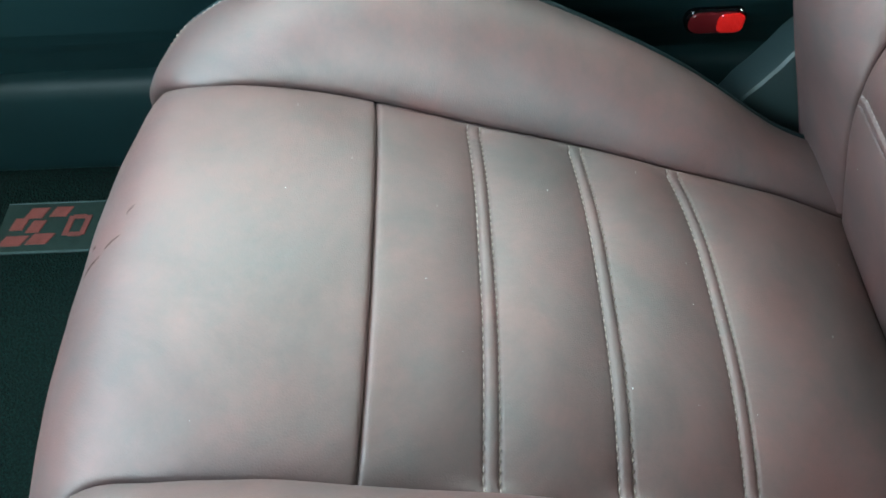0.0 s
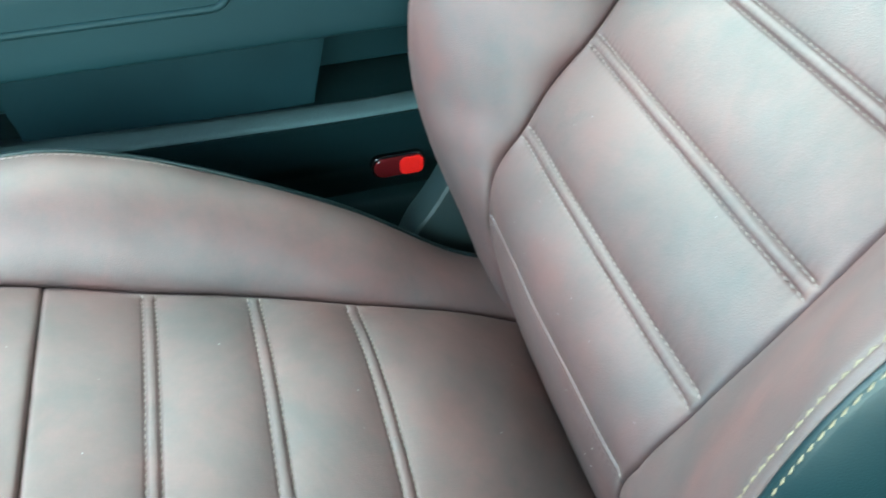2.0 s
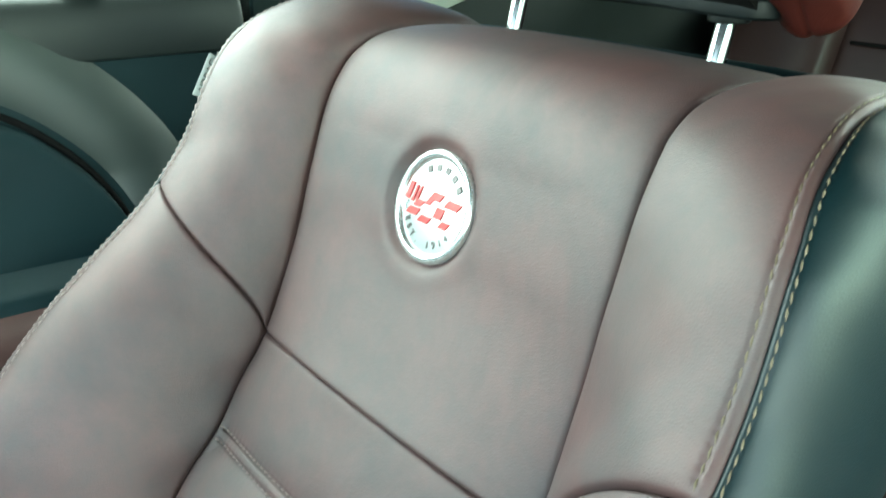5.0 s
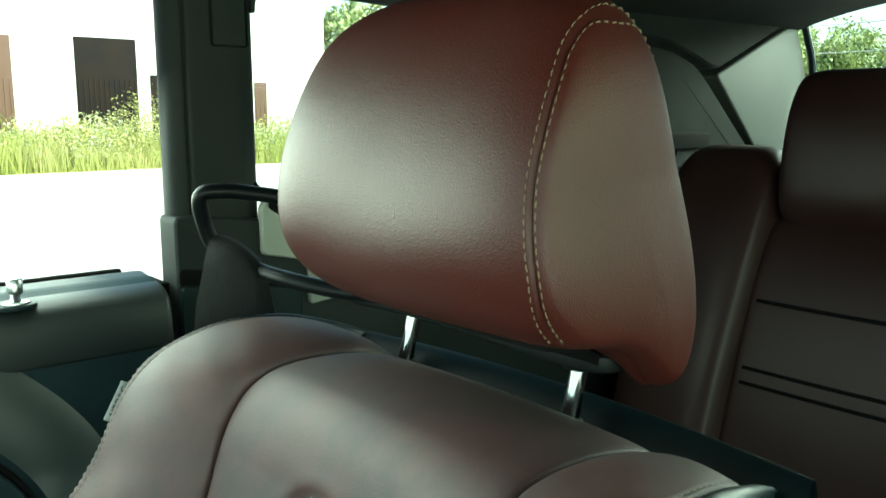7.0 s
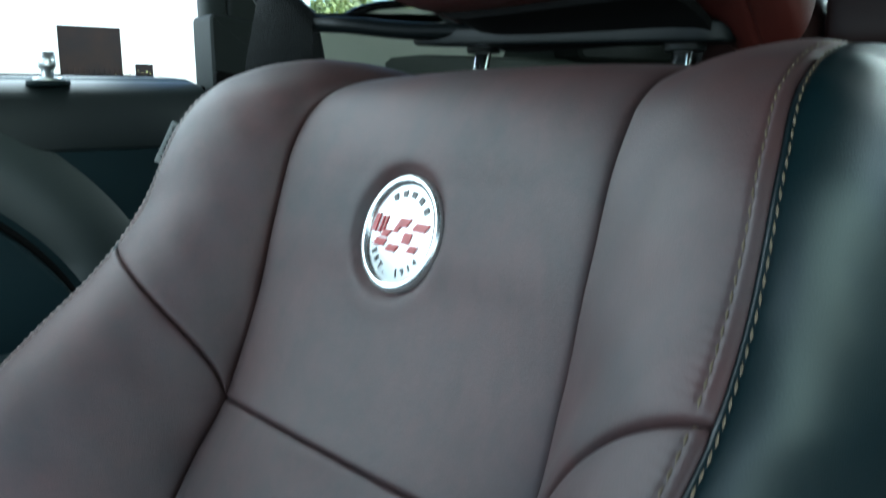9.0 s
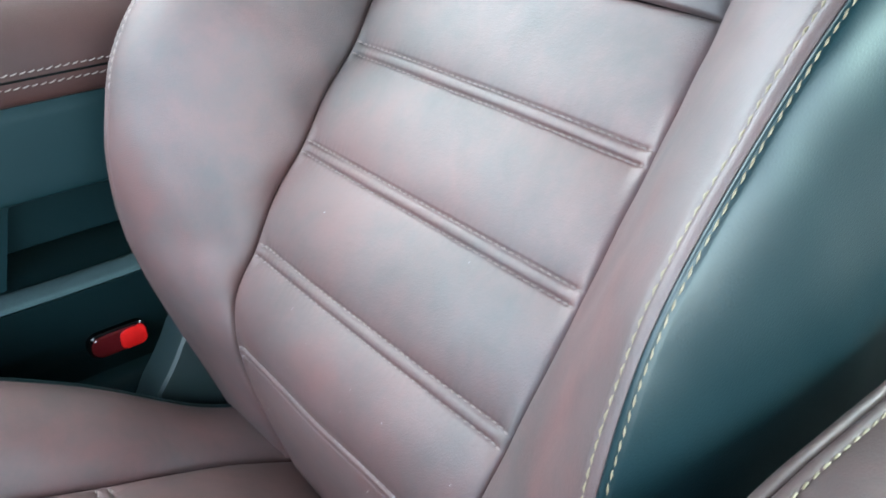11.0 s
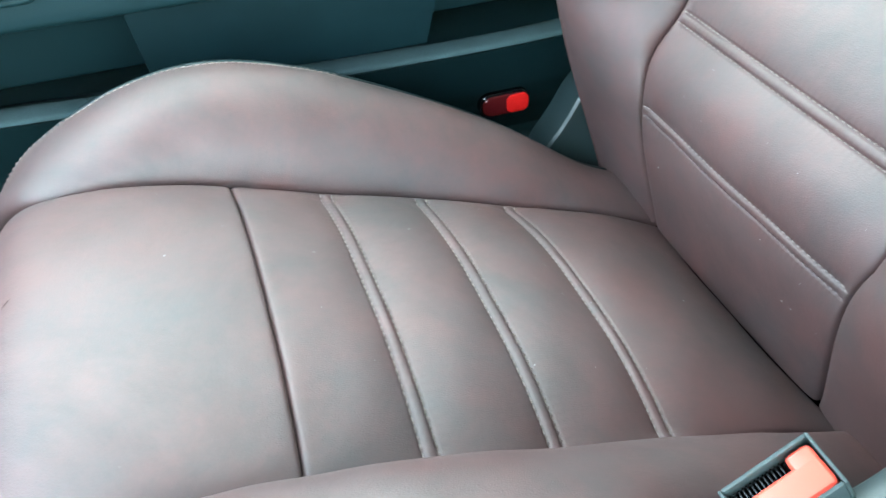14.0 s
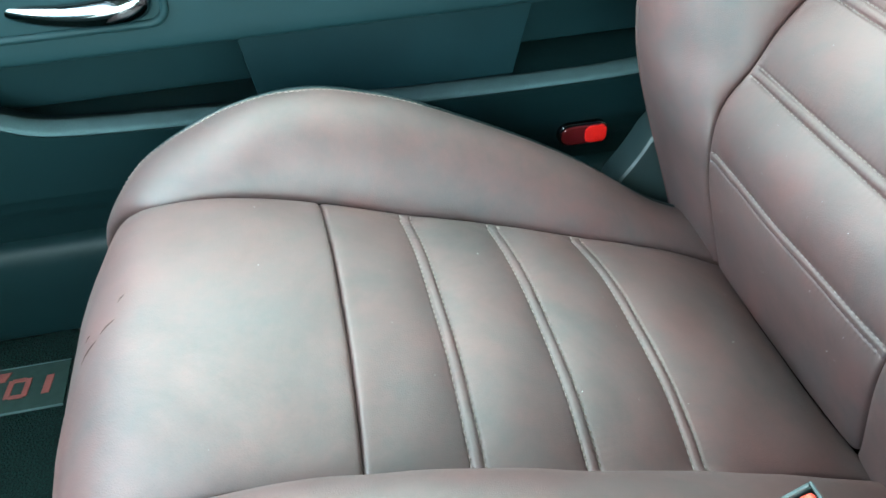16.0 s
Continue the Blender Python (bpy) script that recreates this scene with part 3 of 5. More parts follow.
for sign in (1, -1):
    q0, q1 = (1, 2) if sign > 0 else (-2, -1)
    inner_edge, outer_edge = (SOFT, RIM) if sign > 0 else (RIM, SOFT)
    cut = (lambda q: 5.0 + 1.42 * (np.abs(q) - 1)**0.66) if sign > 0 else (lambda q: 5.05 + 1.42 * (0.42 * (np.abs(q) - 1) + 0.58 * np.sin(np.pi / 2 * (np.abs(q) - 1))))
    lob = back_skin.panel(const(0.0), cut, q0, q1, 300, 70, (None, TUCK, inner_edge, outer_edge), puckers(wrinkle(0.0006, 4.0 + sign), 2.0, 0.13, 0.0085), 0.003)
    put("backrest_lower_bolster", grid_mesh("backrest_lower_bolster", lob.pts, True), LEATHER, seat)
    upb = back_skin.panel(cut, const(12.0), q0, q1, 300, 70, (TUCK, None, inner_edge, outer_edge), puckers(wrinkle(0.0007, 7.0 + sign), 2.0, 0.13, 0.0085), 0.004)
    put("backrest_upper_bolster", grid_mesh("backrest_upper_bolster", upb.pts, True), LEATHER, seat)
    side = back_skin.panel(const(0.0), const(12.0), *((2, 3) if sign > 0 else (-3, -2)), 300, 70,
                           (None, None, *((RIM, None) if sign > 0 else (None, RIM))), puckers(wrinkle(0.0006, 9.0), 2.0, 0.20, 0.0075), 0.004)
    put("backrest_side", grid_mesh("backrest_side", side.pts, True), BLACK_LEATHER, seat, "black leather seat side panel")
    thread, fat = (GOLD_THREAD, 0.00092) if sign < 0 else (PALE_THREAD, 0.0010)
    line = np.linspace(3.4 if sign > 0 else 0.6, cut(np.array(2.0)) - 0.04, 170)
    tufts(lob, [(line, 1.935 * sign + 0 * line)], thread, seat, -1, "golden thread", length=0.0046, gap=0.0012, width=fat, lean=0.12)
    line = np.linspace(cut(np.array(2.0)) + 0.02, 11.0, 150)
    tufts(upb, [(line, 1.935 * sign + 0 * line)], thread, seat, -1, "", length=0.0046, gap=0.0012, width=fat, lean=0.12)
    line = np.linspace(3.4 if sign > 0 else 0.6, 11.0, 300)
    tufts(side, [(line, 2.0375 * sign + 0 * line)], thread, seat, -1, "", length=0.0046, gap=0.0012, width=fat, lean=0.12)

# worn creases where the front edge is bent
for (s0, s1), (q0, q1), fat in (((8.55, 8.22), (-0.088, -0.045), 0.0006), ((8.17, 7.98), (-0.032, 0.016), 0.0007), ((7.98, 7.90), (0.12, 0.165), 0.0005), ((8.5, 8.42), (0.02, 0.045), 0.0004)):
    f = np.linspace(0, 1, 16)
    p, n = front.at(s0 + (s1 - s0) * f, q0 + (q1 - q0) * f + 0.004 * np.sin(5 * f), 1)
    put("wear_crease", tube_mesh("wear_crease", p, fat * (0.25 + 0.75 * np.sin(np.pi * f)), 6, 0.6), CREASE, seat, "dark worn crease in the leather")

# crumbs and dust specks lying on the leather
rng_c = np.random.default_rng(21)
specks = []
for patch_of, way, s_lo, s_hi, count in ((insert, 1, 0.55, 4.6, 16), (lower, -1, 0.6, 3.0, 22), (front, 1, 5.3, 8.0, 4)):
    ss, qq = s_lo + (s_hi - s_lo) * rng_c.random(count)**2.2, rng_c.uniform(-0.92, 0.92, count)
    for c, nn in zip(*patch_of.at(ss, qq, way)):
        specks.append((c + nn * 0.0002, rng_c.uniform(0.00018, 0.0004)))
bmc = bmesh.new()
for c, r in specks:
    made = bmesh.ops.create_icosphere(bmc, subdivisions=1, radius=r)["verts"]
    bmesh.ops.transform(bmc, matrix=Matrix.Translation(Vector(c)) @ Matrix.Diagonal((1.0, rng_c.uniform(0.5, 2.2), 0.7, 1.0)), verts=made)
tagged(part("crumbs", bmc, TAG_GREY, None), "pale crumbs and dust specks scattered on the seat", "crumbs", kind="stuff")

# rear shell of the backrest
u = np.linspace(0, 12, 40)
rear = crom(BACK_REAR, u)
ys = np.linspace(-1, 1, 17)
shell = np.stack([rear[:, None, 0] + 0.02 * (1 - ys[None]**2), rear[:, None, 2] * ys[None], rear[:, None, 1] + 0 * ys[None]], -1)
put("backrest_shell", grid_mesh("backrest_shell", shell), PLASTIC, seat, "black plastic backrest shell")
rail = box_bm((0.34, 0.40, 0.05), (0.10, 0, 0.30), 0.01)
part("seat_base", rail, PLASTIC, seat, "black plastic seat base")
for y in (-0.16, 0.16):
    part("seat_rail", box_bm((0.46, 0.035, 0.035), (0.12, y, 0.2575), 0.004), PLASTIC, seat)

# recliner cover at the door side
cover = prism_bm(chaikin([(0.276, 0.385), (0.290, 0.424), (0.312, 0.452), (0.330, 0.484), (0.350, 0.498), (0.42, 0.49), (0.42, 0.34), (0.28, 0.34)], 1, True), 1, 0.226, 0.266, 0.006, 3)
part("recliner_cover", cover, COVER, seat, "black plastic recliner cover")

# round badge
badge = new("badge")
badge.parent = seat
badge.matrix_parent_inverse = Matrix.Translation(seat.location).inverted()
badge["label"] = "round silver badge with red and dark enamel marks"
bp = upper.at(np.array([7.06]), np.array([0.085]), -1)[0]
lean_b = math.atan2(0.541 - 0.524 + 0.019, 0.944 - 0.837)
facing = Matrix(((0, math.sin(lean_b), -math.cos(lean_b)), (-1, 0, 0), (0, math.cos(lean_b), math.sin(lean_b)))).to_4x4()
badge_pose = Matrix.Translation(Vector(bp[0]) + Vector((-0.0012 * math.cos(lean_b), 0, 0.0012 * math.sin(lean_b)))) @ facing


def disc_mesh(name, rings, sides=72):
    """A turned shape: rings of radius and height."""
    a = np.linspace(0, 2 * np.pi, sides, endpoint=False)
    pts = np.stack([np.stack([r * np.cos(a), r * np.sin(a), h + 0 * a], -1) for r, h in rings])
    return grid_mesh(name, pts, True, wrap=True)


def on_badge(name, mesh, mat, label="", smooth=True):
    mesh.transform(badge_pose @ Matrix.Scale(1.06, 4))
    return put(name, mesh, mat, badge, label, smooth)


on_badge("badge_rim", disc_mesh("badge_rim", [(0.0325, -0.003), (0.0325, 0.0018), (0.0316, 0.0030), (0.0300, 0.0034), (0.0278, 0.0030), (0.0268, 0.0016), (0.0266, 0.0008)]), BADGE_WHITE)
on_badge("badge_face", disc_mesh("badge_face", [(0.0272, 0.0009), (0.018, 0.0012), (0.009, 0.0013), (0.0001, 0.0013)]), SILVER)


def plate(outline, z0, z1):
    bm = prism_bm(outline, 2, z0, z1)
    me = bpy.data.meshes.new("plate")
    bm.to_mesh(me)
    bm.free()
    return me


MARKS = [((-0.0222, 0.0043), 0.0036, 0.0105, 0.22), ((-0.0172, 0.0036), 0.0018, 0.0100, 0.22), ((-0.0138, 0.0040), 0.0016, 0.0095, 0.22),
         ((-0.0118, -0.0010), 0.0062, 0.0045, 0.9), ((0.0016, 0.0058), 0.0090, 0.0052, 0.7), ((-0.0032, 0.0022), 0.0042, 0.0050, 0.7),
         ((0.0160, 0.0042), 0.0110, 0.0050, 0.7), ((0.0066, -0.0024), 0.0066, 0.0066, 0.25), ((-0.0152, -0.0062), 0.0092, 0.0046, 0.6),
         ((-0.0042, -0.0086), 0.0086, 0.0044, 0.7), ((0.0128, -0.0078), 0.0064, 0.0044, 0.7)]
for (cx, cy), w, h, sk in MARKS:
    o = [(cx - w / 2 - sk * h / 2, cy - h / 2), (cx + w / 2 - sk * h / 2, cy - h / 2), (cx + w / 2 + sk * h / 2, cy + h / 2), (cx - w / 2 + sk * h / 2, cy + h / 2)]
    on_badge("enamel_mark", plate(o, 0.0005, 0.0020), RED_ENAMEL, "", False)
for k in range(5):
    a = radians(118 - k * 20)
    m = plate([(-0.0018, -0.0021), (0.0018, -0.0021), (0.0018, 0.0021), (-0.0018, 0.0021)], 0.0007, 0.0017)
    m.transform(Matrix.Translation((0.0218 * math.cos(a), 0.0218 * math.sin(a), 0)) @ Matrix.Rotation(a - math.pi / 2, 4, "Z"))
    on_badge("badge_bar", m, DARK_PRINT, "", False)


def letter_mesh(text, size, depth=0.0003):
    c = bpy.data.curves.new("letters", "FONT")
    c.body, c.size, c.extrude, c.align_x, c.align_y = text, size, depth, "CENTER", "CENTER"
    ob = new("letters", c)
    me = bpy.data.meshes.new_from_object(ob.evaluated_get(bpy.context.evaluated_depsgraph_get()))
    bpy.data.objects.remove(ob)
    bpy.data.curves.remove(c)
    return me


for k, ch in enumerate("EST. 1914"):
    if ch == " ":
        continue
    a = radians(-148 + k * 13.5)
    m = letter_mesh(ch, 0.0058)
    m.transform(Matrix.Translation((0.0220 * math.cos(a), 0.0220 * math.sin(a), 0.0014)) @ Matrix.Rotation(a + math.pi / 2, 4, "Z"))
    on_badge("badge_letter", m, DARK_PRINT, "", False)

# woven airbag tag sewn into the door-side edge
tag_pose = Matrix.Translation((0.520, 0.251, 0.938)) @ Matrix.Rotation(radians(-61), 4, "Y") @ Matrix.Rotation(radians(72), 4, "X")
tag_bm = box_bm((0.033, 0.0105, 0.0008), (0, 0, 0), 0.0003, 1)
bmesh.ops.transform(tag_bm, matrix=tag_pose, verts=tag_bm.verts)
tag = part("airbag_tag", tag_bm, TAG_GREY, seat, "grey woven tag")
tm = letter_mesh("AIRBAG", 0.0078, 0.0002)
tm.transform(tag_pose @ Matrix.Translation((0, 0, 0.0006)))
put("tag_lettering", tm, TAG_TEXT, tag, "", False)

# headrest
HEAD_PROFILE = chaikin([(0.646, 1.028), (0.619, 1.045), (0.604, 1.068), (0.600, 1.10), (0.607, 1.145), (0.622, 1.190), (0.645, 1.232), (0.674, 1.245),
                        (0.699, 1.222), (0.722, 1.175), (0.745, 1.110), (0.758, 1.045), (0.762, 0.998), (0.750, 0.980), (0.722, 1.004), (0.690, 1.024)], 3, True)
HEAD_ACROSS = [(1.0, 0.0), (1.0, 0.18), (0.999, 0.36), (0.995, 0.54), (0.985, 0.69), (0.964, 0.805), (0.930, 0.893), (0.882, 0.948), (0.815, 0.978),
               (0.65, 1.0), (0.40, 1.012), (0.18, 1.018), (0.0, 1.02)]


def seam_at(z):
    """Where the double seam runs across the headrest at a given height: it turns outwards over the top."""
    z = np.asarray(z, float)
    up = lambda a, b: np.clip((z - a) / (b - a), 0, 1)**2 * (3 - 2 * np.clip((z - a) / (b - a), 0, 1))
    return 5.00 + 1.45 * up(0.99, 1.085) + 2.0 * up(1.198, 1.262)


def profile_at(th):
    n = len(HEAD_PROFILE)
    i = np.asarray(th) * n
    i0 = np.floor(i).astype(int)
    f = (i - i0)[..., None]
    return HEAD_PROFILE[i0 % n] * (1 - f) + HEAD_PROFILE[(i0 + 1) % n] * f


def head_point(th, a):
    """A point of the headrest: th along its side outline, a across from the middle (0) to the centre of a side (12)."""
    c = profile_at(th)
    ka = crom(HEAD_ACROSS, np.abs(a))
    k = ka[..., 0] - 0.030 * np.exp(-(np.abs(np.abs(a) - seam_at(c[..., 1])) / 0.13)**1.5)
    mid = np.array((0.680, 1.105))
    c = mid + (c - mid) * k[..., None]
    z = np.clip((c[..., 1] - 1.06) / 0.185, 0, 1)
    w = 0.140 * np.maximum(1 - z**8, 0.02)**0.30 * (1 - 0.07 * np.clip((1.09 - c[..., 1]) / 0.10, 0, 1)**2)
    w = w * (1 - 0.09 * np.clip((c[..., 1] - 1.04) / 0.17, 0, 1) * (np.asarray(a) < 0))
    p = np.stack([c[..., 0], np.sign(a) * ka[..., 1] * w + 0.015 - 0.011 * np.clip((c[..., 1] - 1.13) / 0.11, 0, 1), c[..., 1]], -1)
    # the lower back edge rises behind the belt guide, between the near corner and the far side
    back = np.clip((1.035 - p[..., 2]) / 0.045, 0, 1) * np.clip((p[..., 0] - 0.690) / 0.035, 0, 1)
    near = np.clip((4.6 + np.asarray(a)) / 2.6, 0, 1)
    p[..., 2] += 0.028 * back * near**2 * (3 - 2 * near)
    return p + 0.0010 * np.sin(40 * p[..., 2:3] + 30 * p[..., 1:2]) * np.array((1.0, 0.4, 0.3))


headrest = new("headrest")
headrest.parent = seat
headrest.matrix_parent_inverse = Matrix.Translation(seat.location).inverted()
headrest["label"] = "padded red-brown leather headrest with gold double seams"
th = np.linspace(0, 1, 140, endpoint=False)[None, :]
edge_a = seam_at(profile_at(th)[..., 1])
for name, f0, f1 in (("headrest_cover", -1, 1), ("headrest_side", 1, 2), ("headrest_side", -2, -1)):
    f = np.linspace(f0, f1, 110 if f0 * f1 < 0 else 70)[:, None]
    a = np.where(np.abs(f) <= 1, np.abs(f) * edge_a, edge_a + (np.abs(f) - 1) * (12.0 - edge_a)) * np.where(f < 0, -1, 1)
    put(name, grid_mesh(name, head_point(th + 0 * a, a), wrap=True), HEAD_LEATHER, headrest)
tt = np.linspace(0.0, 0.60, 220)
for off in (-0.36, 0.36):
    a = -(seam_at(profile_at(tt)[:, 1]) + off)
    p = head_point(tt, a)
    du = head_point(tt + 0.002, a) - head_point(tt - 0.002, a)
    dv = head_point(tt, a + 0.05) - head_point(tt, a - 0.05)
    n = np.cross(du, dv)
    n /= np.linalg.norm(n, axis=1)[:, None]
    n *= np.sign((n * (p - np.array((0.680, 0.0, 1.105)))).sum(1))[:, None]
    put("stitching", stitch_mesh("stitching", p + 0.0002 * n, n, 0.0040, 0.0020, 0.0009, 0.0003), GOLD_THREAD, headrest, "golden thread")
bed = crom([(0.664, 1.0215), (0.674, 1.0195), (0.690, 1.0150), (0.704, 1.0085), (0.718, 1.0000)], np.linspace(0, 4, 24))
bed_y = np.linspace(-0.072, 0.122, 12)
bm = bmesh.new()
bm.from_mesh(grid_mesh("headrest_underside", np.stack([np.stack([bed[:, 0], np.full(24, y), bed[:, 1] + 0.010 * (abs(y - 0.0125) / 0.11)**8], -1) for y in bed_y], 1)))
bmesh.ops.solidify(bm, geom=bm.faces[:], thickness=-0.006)
part("headrest_underside", bm, DARK_GAP, headrest, "black underside cover")
for y in (-0.045, 0.135):
    put("headrest_post", tube_mesh("headrest_post", np.linspace((0.713, y, 0.945), (0.736, y, 1.04), 6), 0.0063, 20), CHROME, headrest, "chrome post")
    put("post_collar", tube_mesh("post_collar", np.linspace((0.7133, y, 0.946), (0.7167, y, 0.962), 4), [0.0125, 0.0125, 0.012, 0.009], 20, cap=True), PLASTIC, headrest, "black plastic collar")

# belt guide on the headrest posts, and the belt that hangs through it
guide = thing("belt_guide", "black plastic seat belt guide loop clipped to the headrest posts", "belt guide", (0.655, 0.0, 1.0))
TILT = Matrix.Identity(4)
TILT[2][1], TILT[2][3] = 0.045, 0.0006
bm = prism_bm(chaikin([(0.705, -0.066), (0.725, -0.082), (0.757, -0.066), (0.759, 0.12), (0.735, 0.165), (0.69, 0.172), (0.68, 0.165), (0.695, 0.12), (0.703, 0.02)], 2, True), 2, 1.001, 1.014, 0.004, 3)
bmesh.ops.transform(bm, matrix=TILT, verts=bm.verts)
part("guide_plate", bm, BLACK_PLASTIC, guide)
for y in (-0.045, 0.135):
    part("guide_boss", prism_bm([(0.7275 + 0.013 * math.cos(k * 0.2618), y + 0.013 * math.sin(k * 0.2618)) for k in range(24)], 2, 1.002 + 0.045 * (y - 0.12), 1.012 + 0.045 * (y - 0.12), 0.002, 3), BLACK_PLASTIC, guide)
LOOP = crom([(0.714, 0.100, 1.016), (0.697, 0.135, 1.018), (0.674, 0.168, 1.020), (0.652, 0.208, 1.026), (0.643, 0.243, 1.030), (0.632, 0.267, 1.039), (0.6225, 0.286, 1.050),
             (0.6155, 0.287, 1.066), (0.6085, 0.281, 1.086), (0.6095, 0.276, 1.096), (0.622, 0.270, 1.098), (0.642, 0.261, 1.096), (0.680, 0.230, 1.087), (0.708, 0.185, 1.062),
             (0.716, 0.165, 1.036), (0.718, 0.130, 1.017)], np.linspace(0, 15, 110))
put("guide_loop", tube_mesh("guide_loop", LOOP, 0.0082, 16, 0.8), BLACK_PLASTIC, guide, "moulded black plastic loop")

belt = thing("seat_belt", "black woven seat belt hanging over the guide loop", "seat belt", (0.62, 0.266, 0.5))
BAR = np.array((-0.0205, 0.043, 0.0195))


def strap_part(spine, parent, name):
    """Webbing of belt width laid along a spine, its width along the loop's lower bar."""
    c = crom(spine, np.linspace(0, len(spine) - 1, 60))
    level = np.clip((1.045 - c[:, 2]) / 0.09, 0, 1)[:, None]
    across = BAR * (1 - level) + np.array((-0.0360, 0.0460, 0.004)) * level
    w = np.linspace(-0.53, 0.53, 9)
    bow = (1 - (2 * w)**2) * 0.0025
    pts = c[:, None] + across[:, None] * w[None, :, None] + np.array((-0.6, -0.8, 0.3)) * bow[None, :, None]
    pts[..., 2] += (1 - level) * (1 - (2 * w)**2)[None, :] * 0.005
    bm = bmesh.new()
    bm.from_mesh(grid_mesh(name, pts))
    bmesh.ops.solidify(bm, geom=bm.faces[:], thickness=0.0016)
    return part(name, bm, WEBBING, parent)


strap_part([(0.650, 0.290, 0.52), (0.640, 0.280, 0.75), (0.622, 0.268, 0.93), (0.618, 0.262, 0.985), (0.6195, 0.2560, 1.015), (0.6220, 0.2545, 1.034), (0.6290, 0.2615, 1.0475), (0.6385, 0.2715, 1.0475)], belt, "shoulder_webbing")
strap_part([(0.6385, 0.2715, 1.0475), (0.6450, 0.279, 1.034), (0.650, 0.284, 1.005), (0.662, 0.300, 0.95), (0.676, 0.33, 0.86), (0.69, 0.37, 0.75)], belt, "return_webbing")

# buckle between the seat and the console
buckle = thing("belt_buckle", "black seat belt buckle with a red release button", "belt buckle", (0.19, -0.248, 0.45))
BUCK = Matrix.Scale(0.93, 4) @ Matrix.Translation((0.205, -0.2655, 0.5985)) @ Matrix.Rotation(radians(-32), 4, "Y") @ Matrix.Rotation(radians(8), 4, "X")


def buck(name, size, centre, bevel, mat, label=""):
    bm = box_bm(size, centre, bevel, 3)
    bmesh.ops.transform(bm, matrix=BUCK, verts=bm.verts)
    return part(name, bm, mat, buckle, label)


for cx, sx in ((-0.0221, 0.0018), (0.0221, 0.0018)):
    buck("buckle_wall", (sx, 0.026, 0.066), (cx, 0, 0), 0.0008, GREY_PLASTIC)
for cy in (-0.0121, 0.0121):
    buck("buckle_wall", (0.0424, 0.0018, 0.066), (0, cy, 0), 0.0008, GREY_PLASTIC)
buck("buckle_core", (0.042, 0.022, 0.056), (0, 0, -0.006), 0.001, DARK_GAP)
bm = box_bm((0.0400, 0.0150, 0.022), (0.0006, -0.0034, 0.0205), 0.0035, 3)
top = bpy.data.meshes.new("button_corner")
corner = box_bm((0.0125, 0.0208, 0.0215), (0.0142, -0.0005, 0.0205), 0.0030, 3)
corner.to_mesh(top)
corner.free()
bm.from_mesh(top)
bpy.data.meshes.remove(top)
bmesh.ops.transform(bm, matrix=BUCK, verts=bm.verts)
part("release_button", bm, BUCKLE_RED, buckle, "red release button")
for k in range(13):
    buck("buckle_rib", (0.0010, 0.0060, 0.004), (-0.0200 + k * 0.0021, 0.0078, 0.0235), 0.0003, GLOSS_BLACK)
put("buckle_stalk", tube_mesh("buckle_stalk", np.linspace((0.205, -0.247, 0.532), (0.262, -0.240, 0.40), 6), 0.011, 12, 0.5), PLASTIC, buckle)

# ------------------------------------------------------------------ centre console
console = thing("centre_console", "dark plastic centre console beside the seat", "console", (0.2, -0.36, 0.25))
xs = np.linspace(-0.62, 0.75, 110)
tops = np.interp(xs, [-0.62, 0.0, 0.12, 0.18, 0.215, 0.240, 0.262, 0.75], [0.50, 0.540, 0.558, 0.566, 0.576, 0.592, 0.606, 0.606])
tops = np.convolve(np.pad(tops, 1, mode="edge"), (0.25, 0.5, 0.25), "valid")
across = [(-0.470, -0.30), (-0.470, -0.02), (-0.462, -0.004), (-0.445, 0.0), (-0.432, -0.004), (-0.428, -0.026), (-0.36, -0.030), (-0.296, -0.026), (-0.291, -0.004), (-0.284, 0.0), (-0.266, 0.001), (-0.256, -0.004), (-0.251, -0.016), (-0.251, -0.30)]
put("console_body", grid_mesh("console_body", np.stack([np.stack([xs, np.full(110, y), np.maximum(tops + d, 0.25)], -1) for y, d in across], 1)), GREY_PLASTIC, console)
lid = new("armrest_lid")
lid.parent = console
lid.matrix_parent_inverse = stand(console).inverted()
lid["label"] = "red-brown leather armrest lid with gold stitching"


def lid_outline(inset, corner=0.018, n=12):
    """The lid seen from above, drawn in by an inset."""
    c, pts = max(corner - inset, 0.012), []
    x0, x1, y0, y1 = 0.229 + inset, 0.690 - inset, -0.458 + inset, -0.266 - inset
    for cx, cy, a0 in ((x1 - c, y1 - c, 0), (x0 + c, y1 - c, 90), (x0 + c, y0 + c, 180), (x1 - c, y0 + c, 270)):
        pts += [(cx + c * math.cos(radians(a0 + 90 * k / n)), cy + c * math.sin(radians(a0 + 90 * k / n))) for k in range(n + 1)]
    return np.array(pts)


LID_RINGS = [(0.006, 0.641), (0.001, 0.645), (0.0, 0.655), (0.0015, 0.6640), (0.0040, 0.6690), (0.0065, 0.6708), (0.0080, 0.6700), (0.0086, 0.6684), (0.0092, 0.6702),
             (0.0105, 0.6716), (0.0135, 0.6722), (0.0145, 0.6714), (0.0155, 0.6724), (0.035, 0.6745), (0.060, 0.6765), (0.085, 0.6772)]


def on_lid(flat_pts, z):
    """Lift an outline to the lid's top, which rolls down towards its front edge."""
    drop = 0.017 - 0.0275 * np.clip((0.36 - flat_pts[:, 0]) / 0.131, 0, 1)**1.6
    return np.column_stack([flat_pts, z + drop])


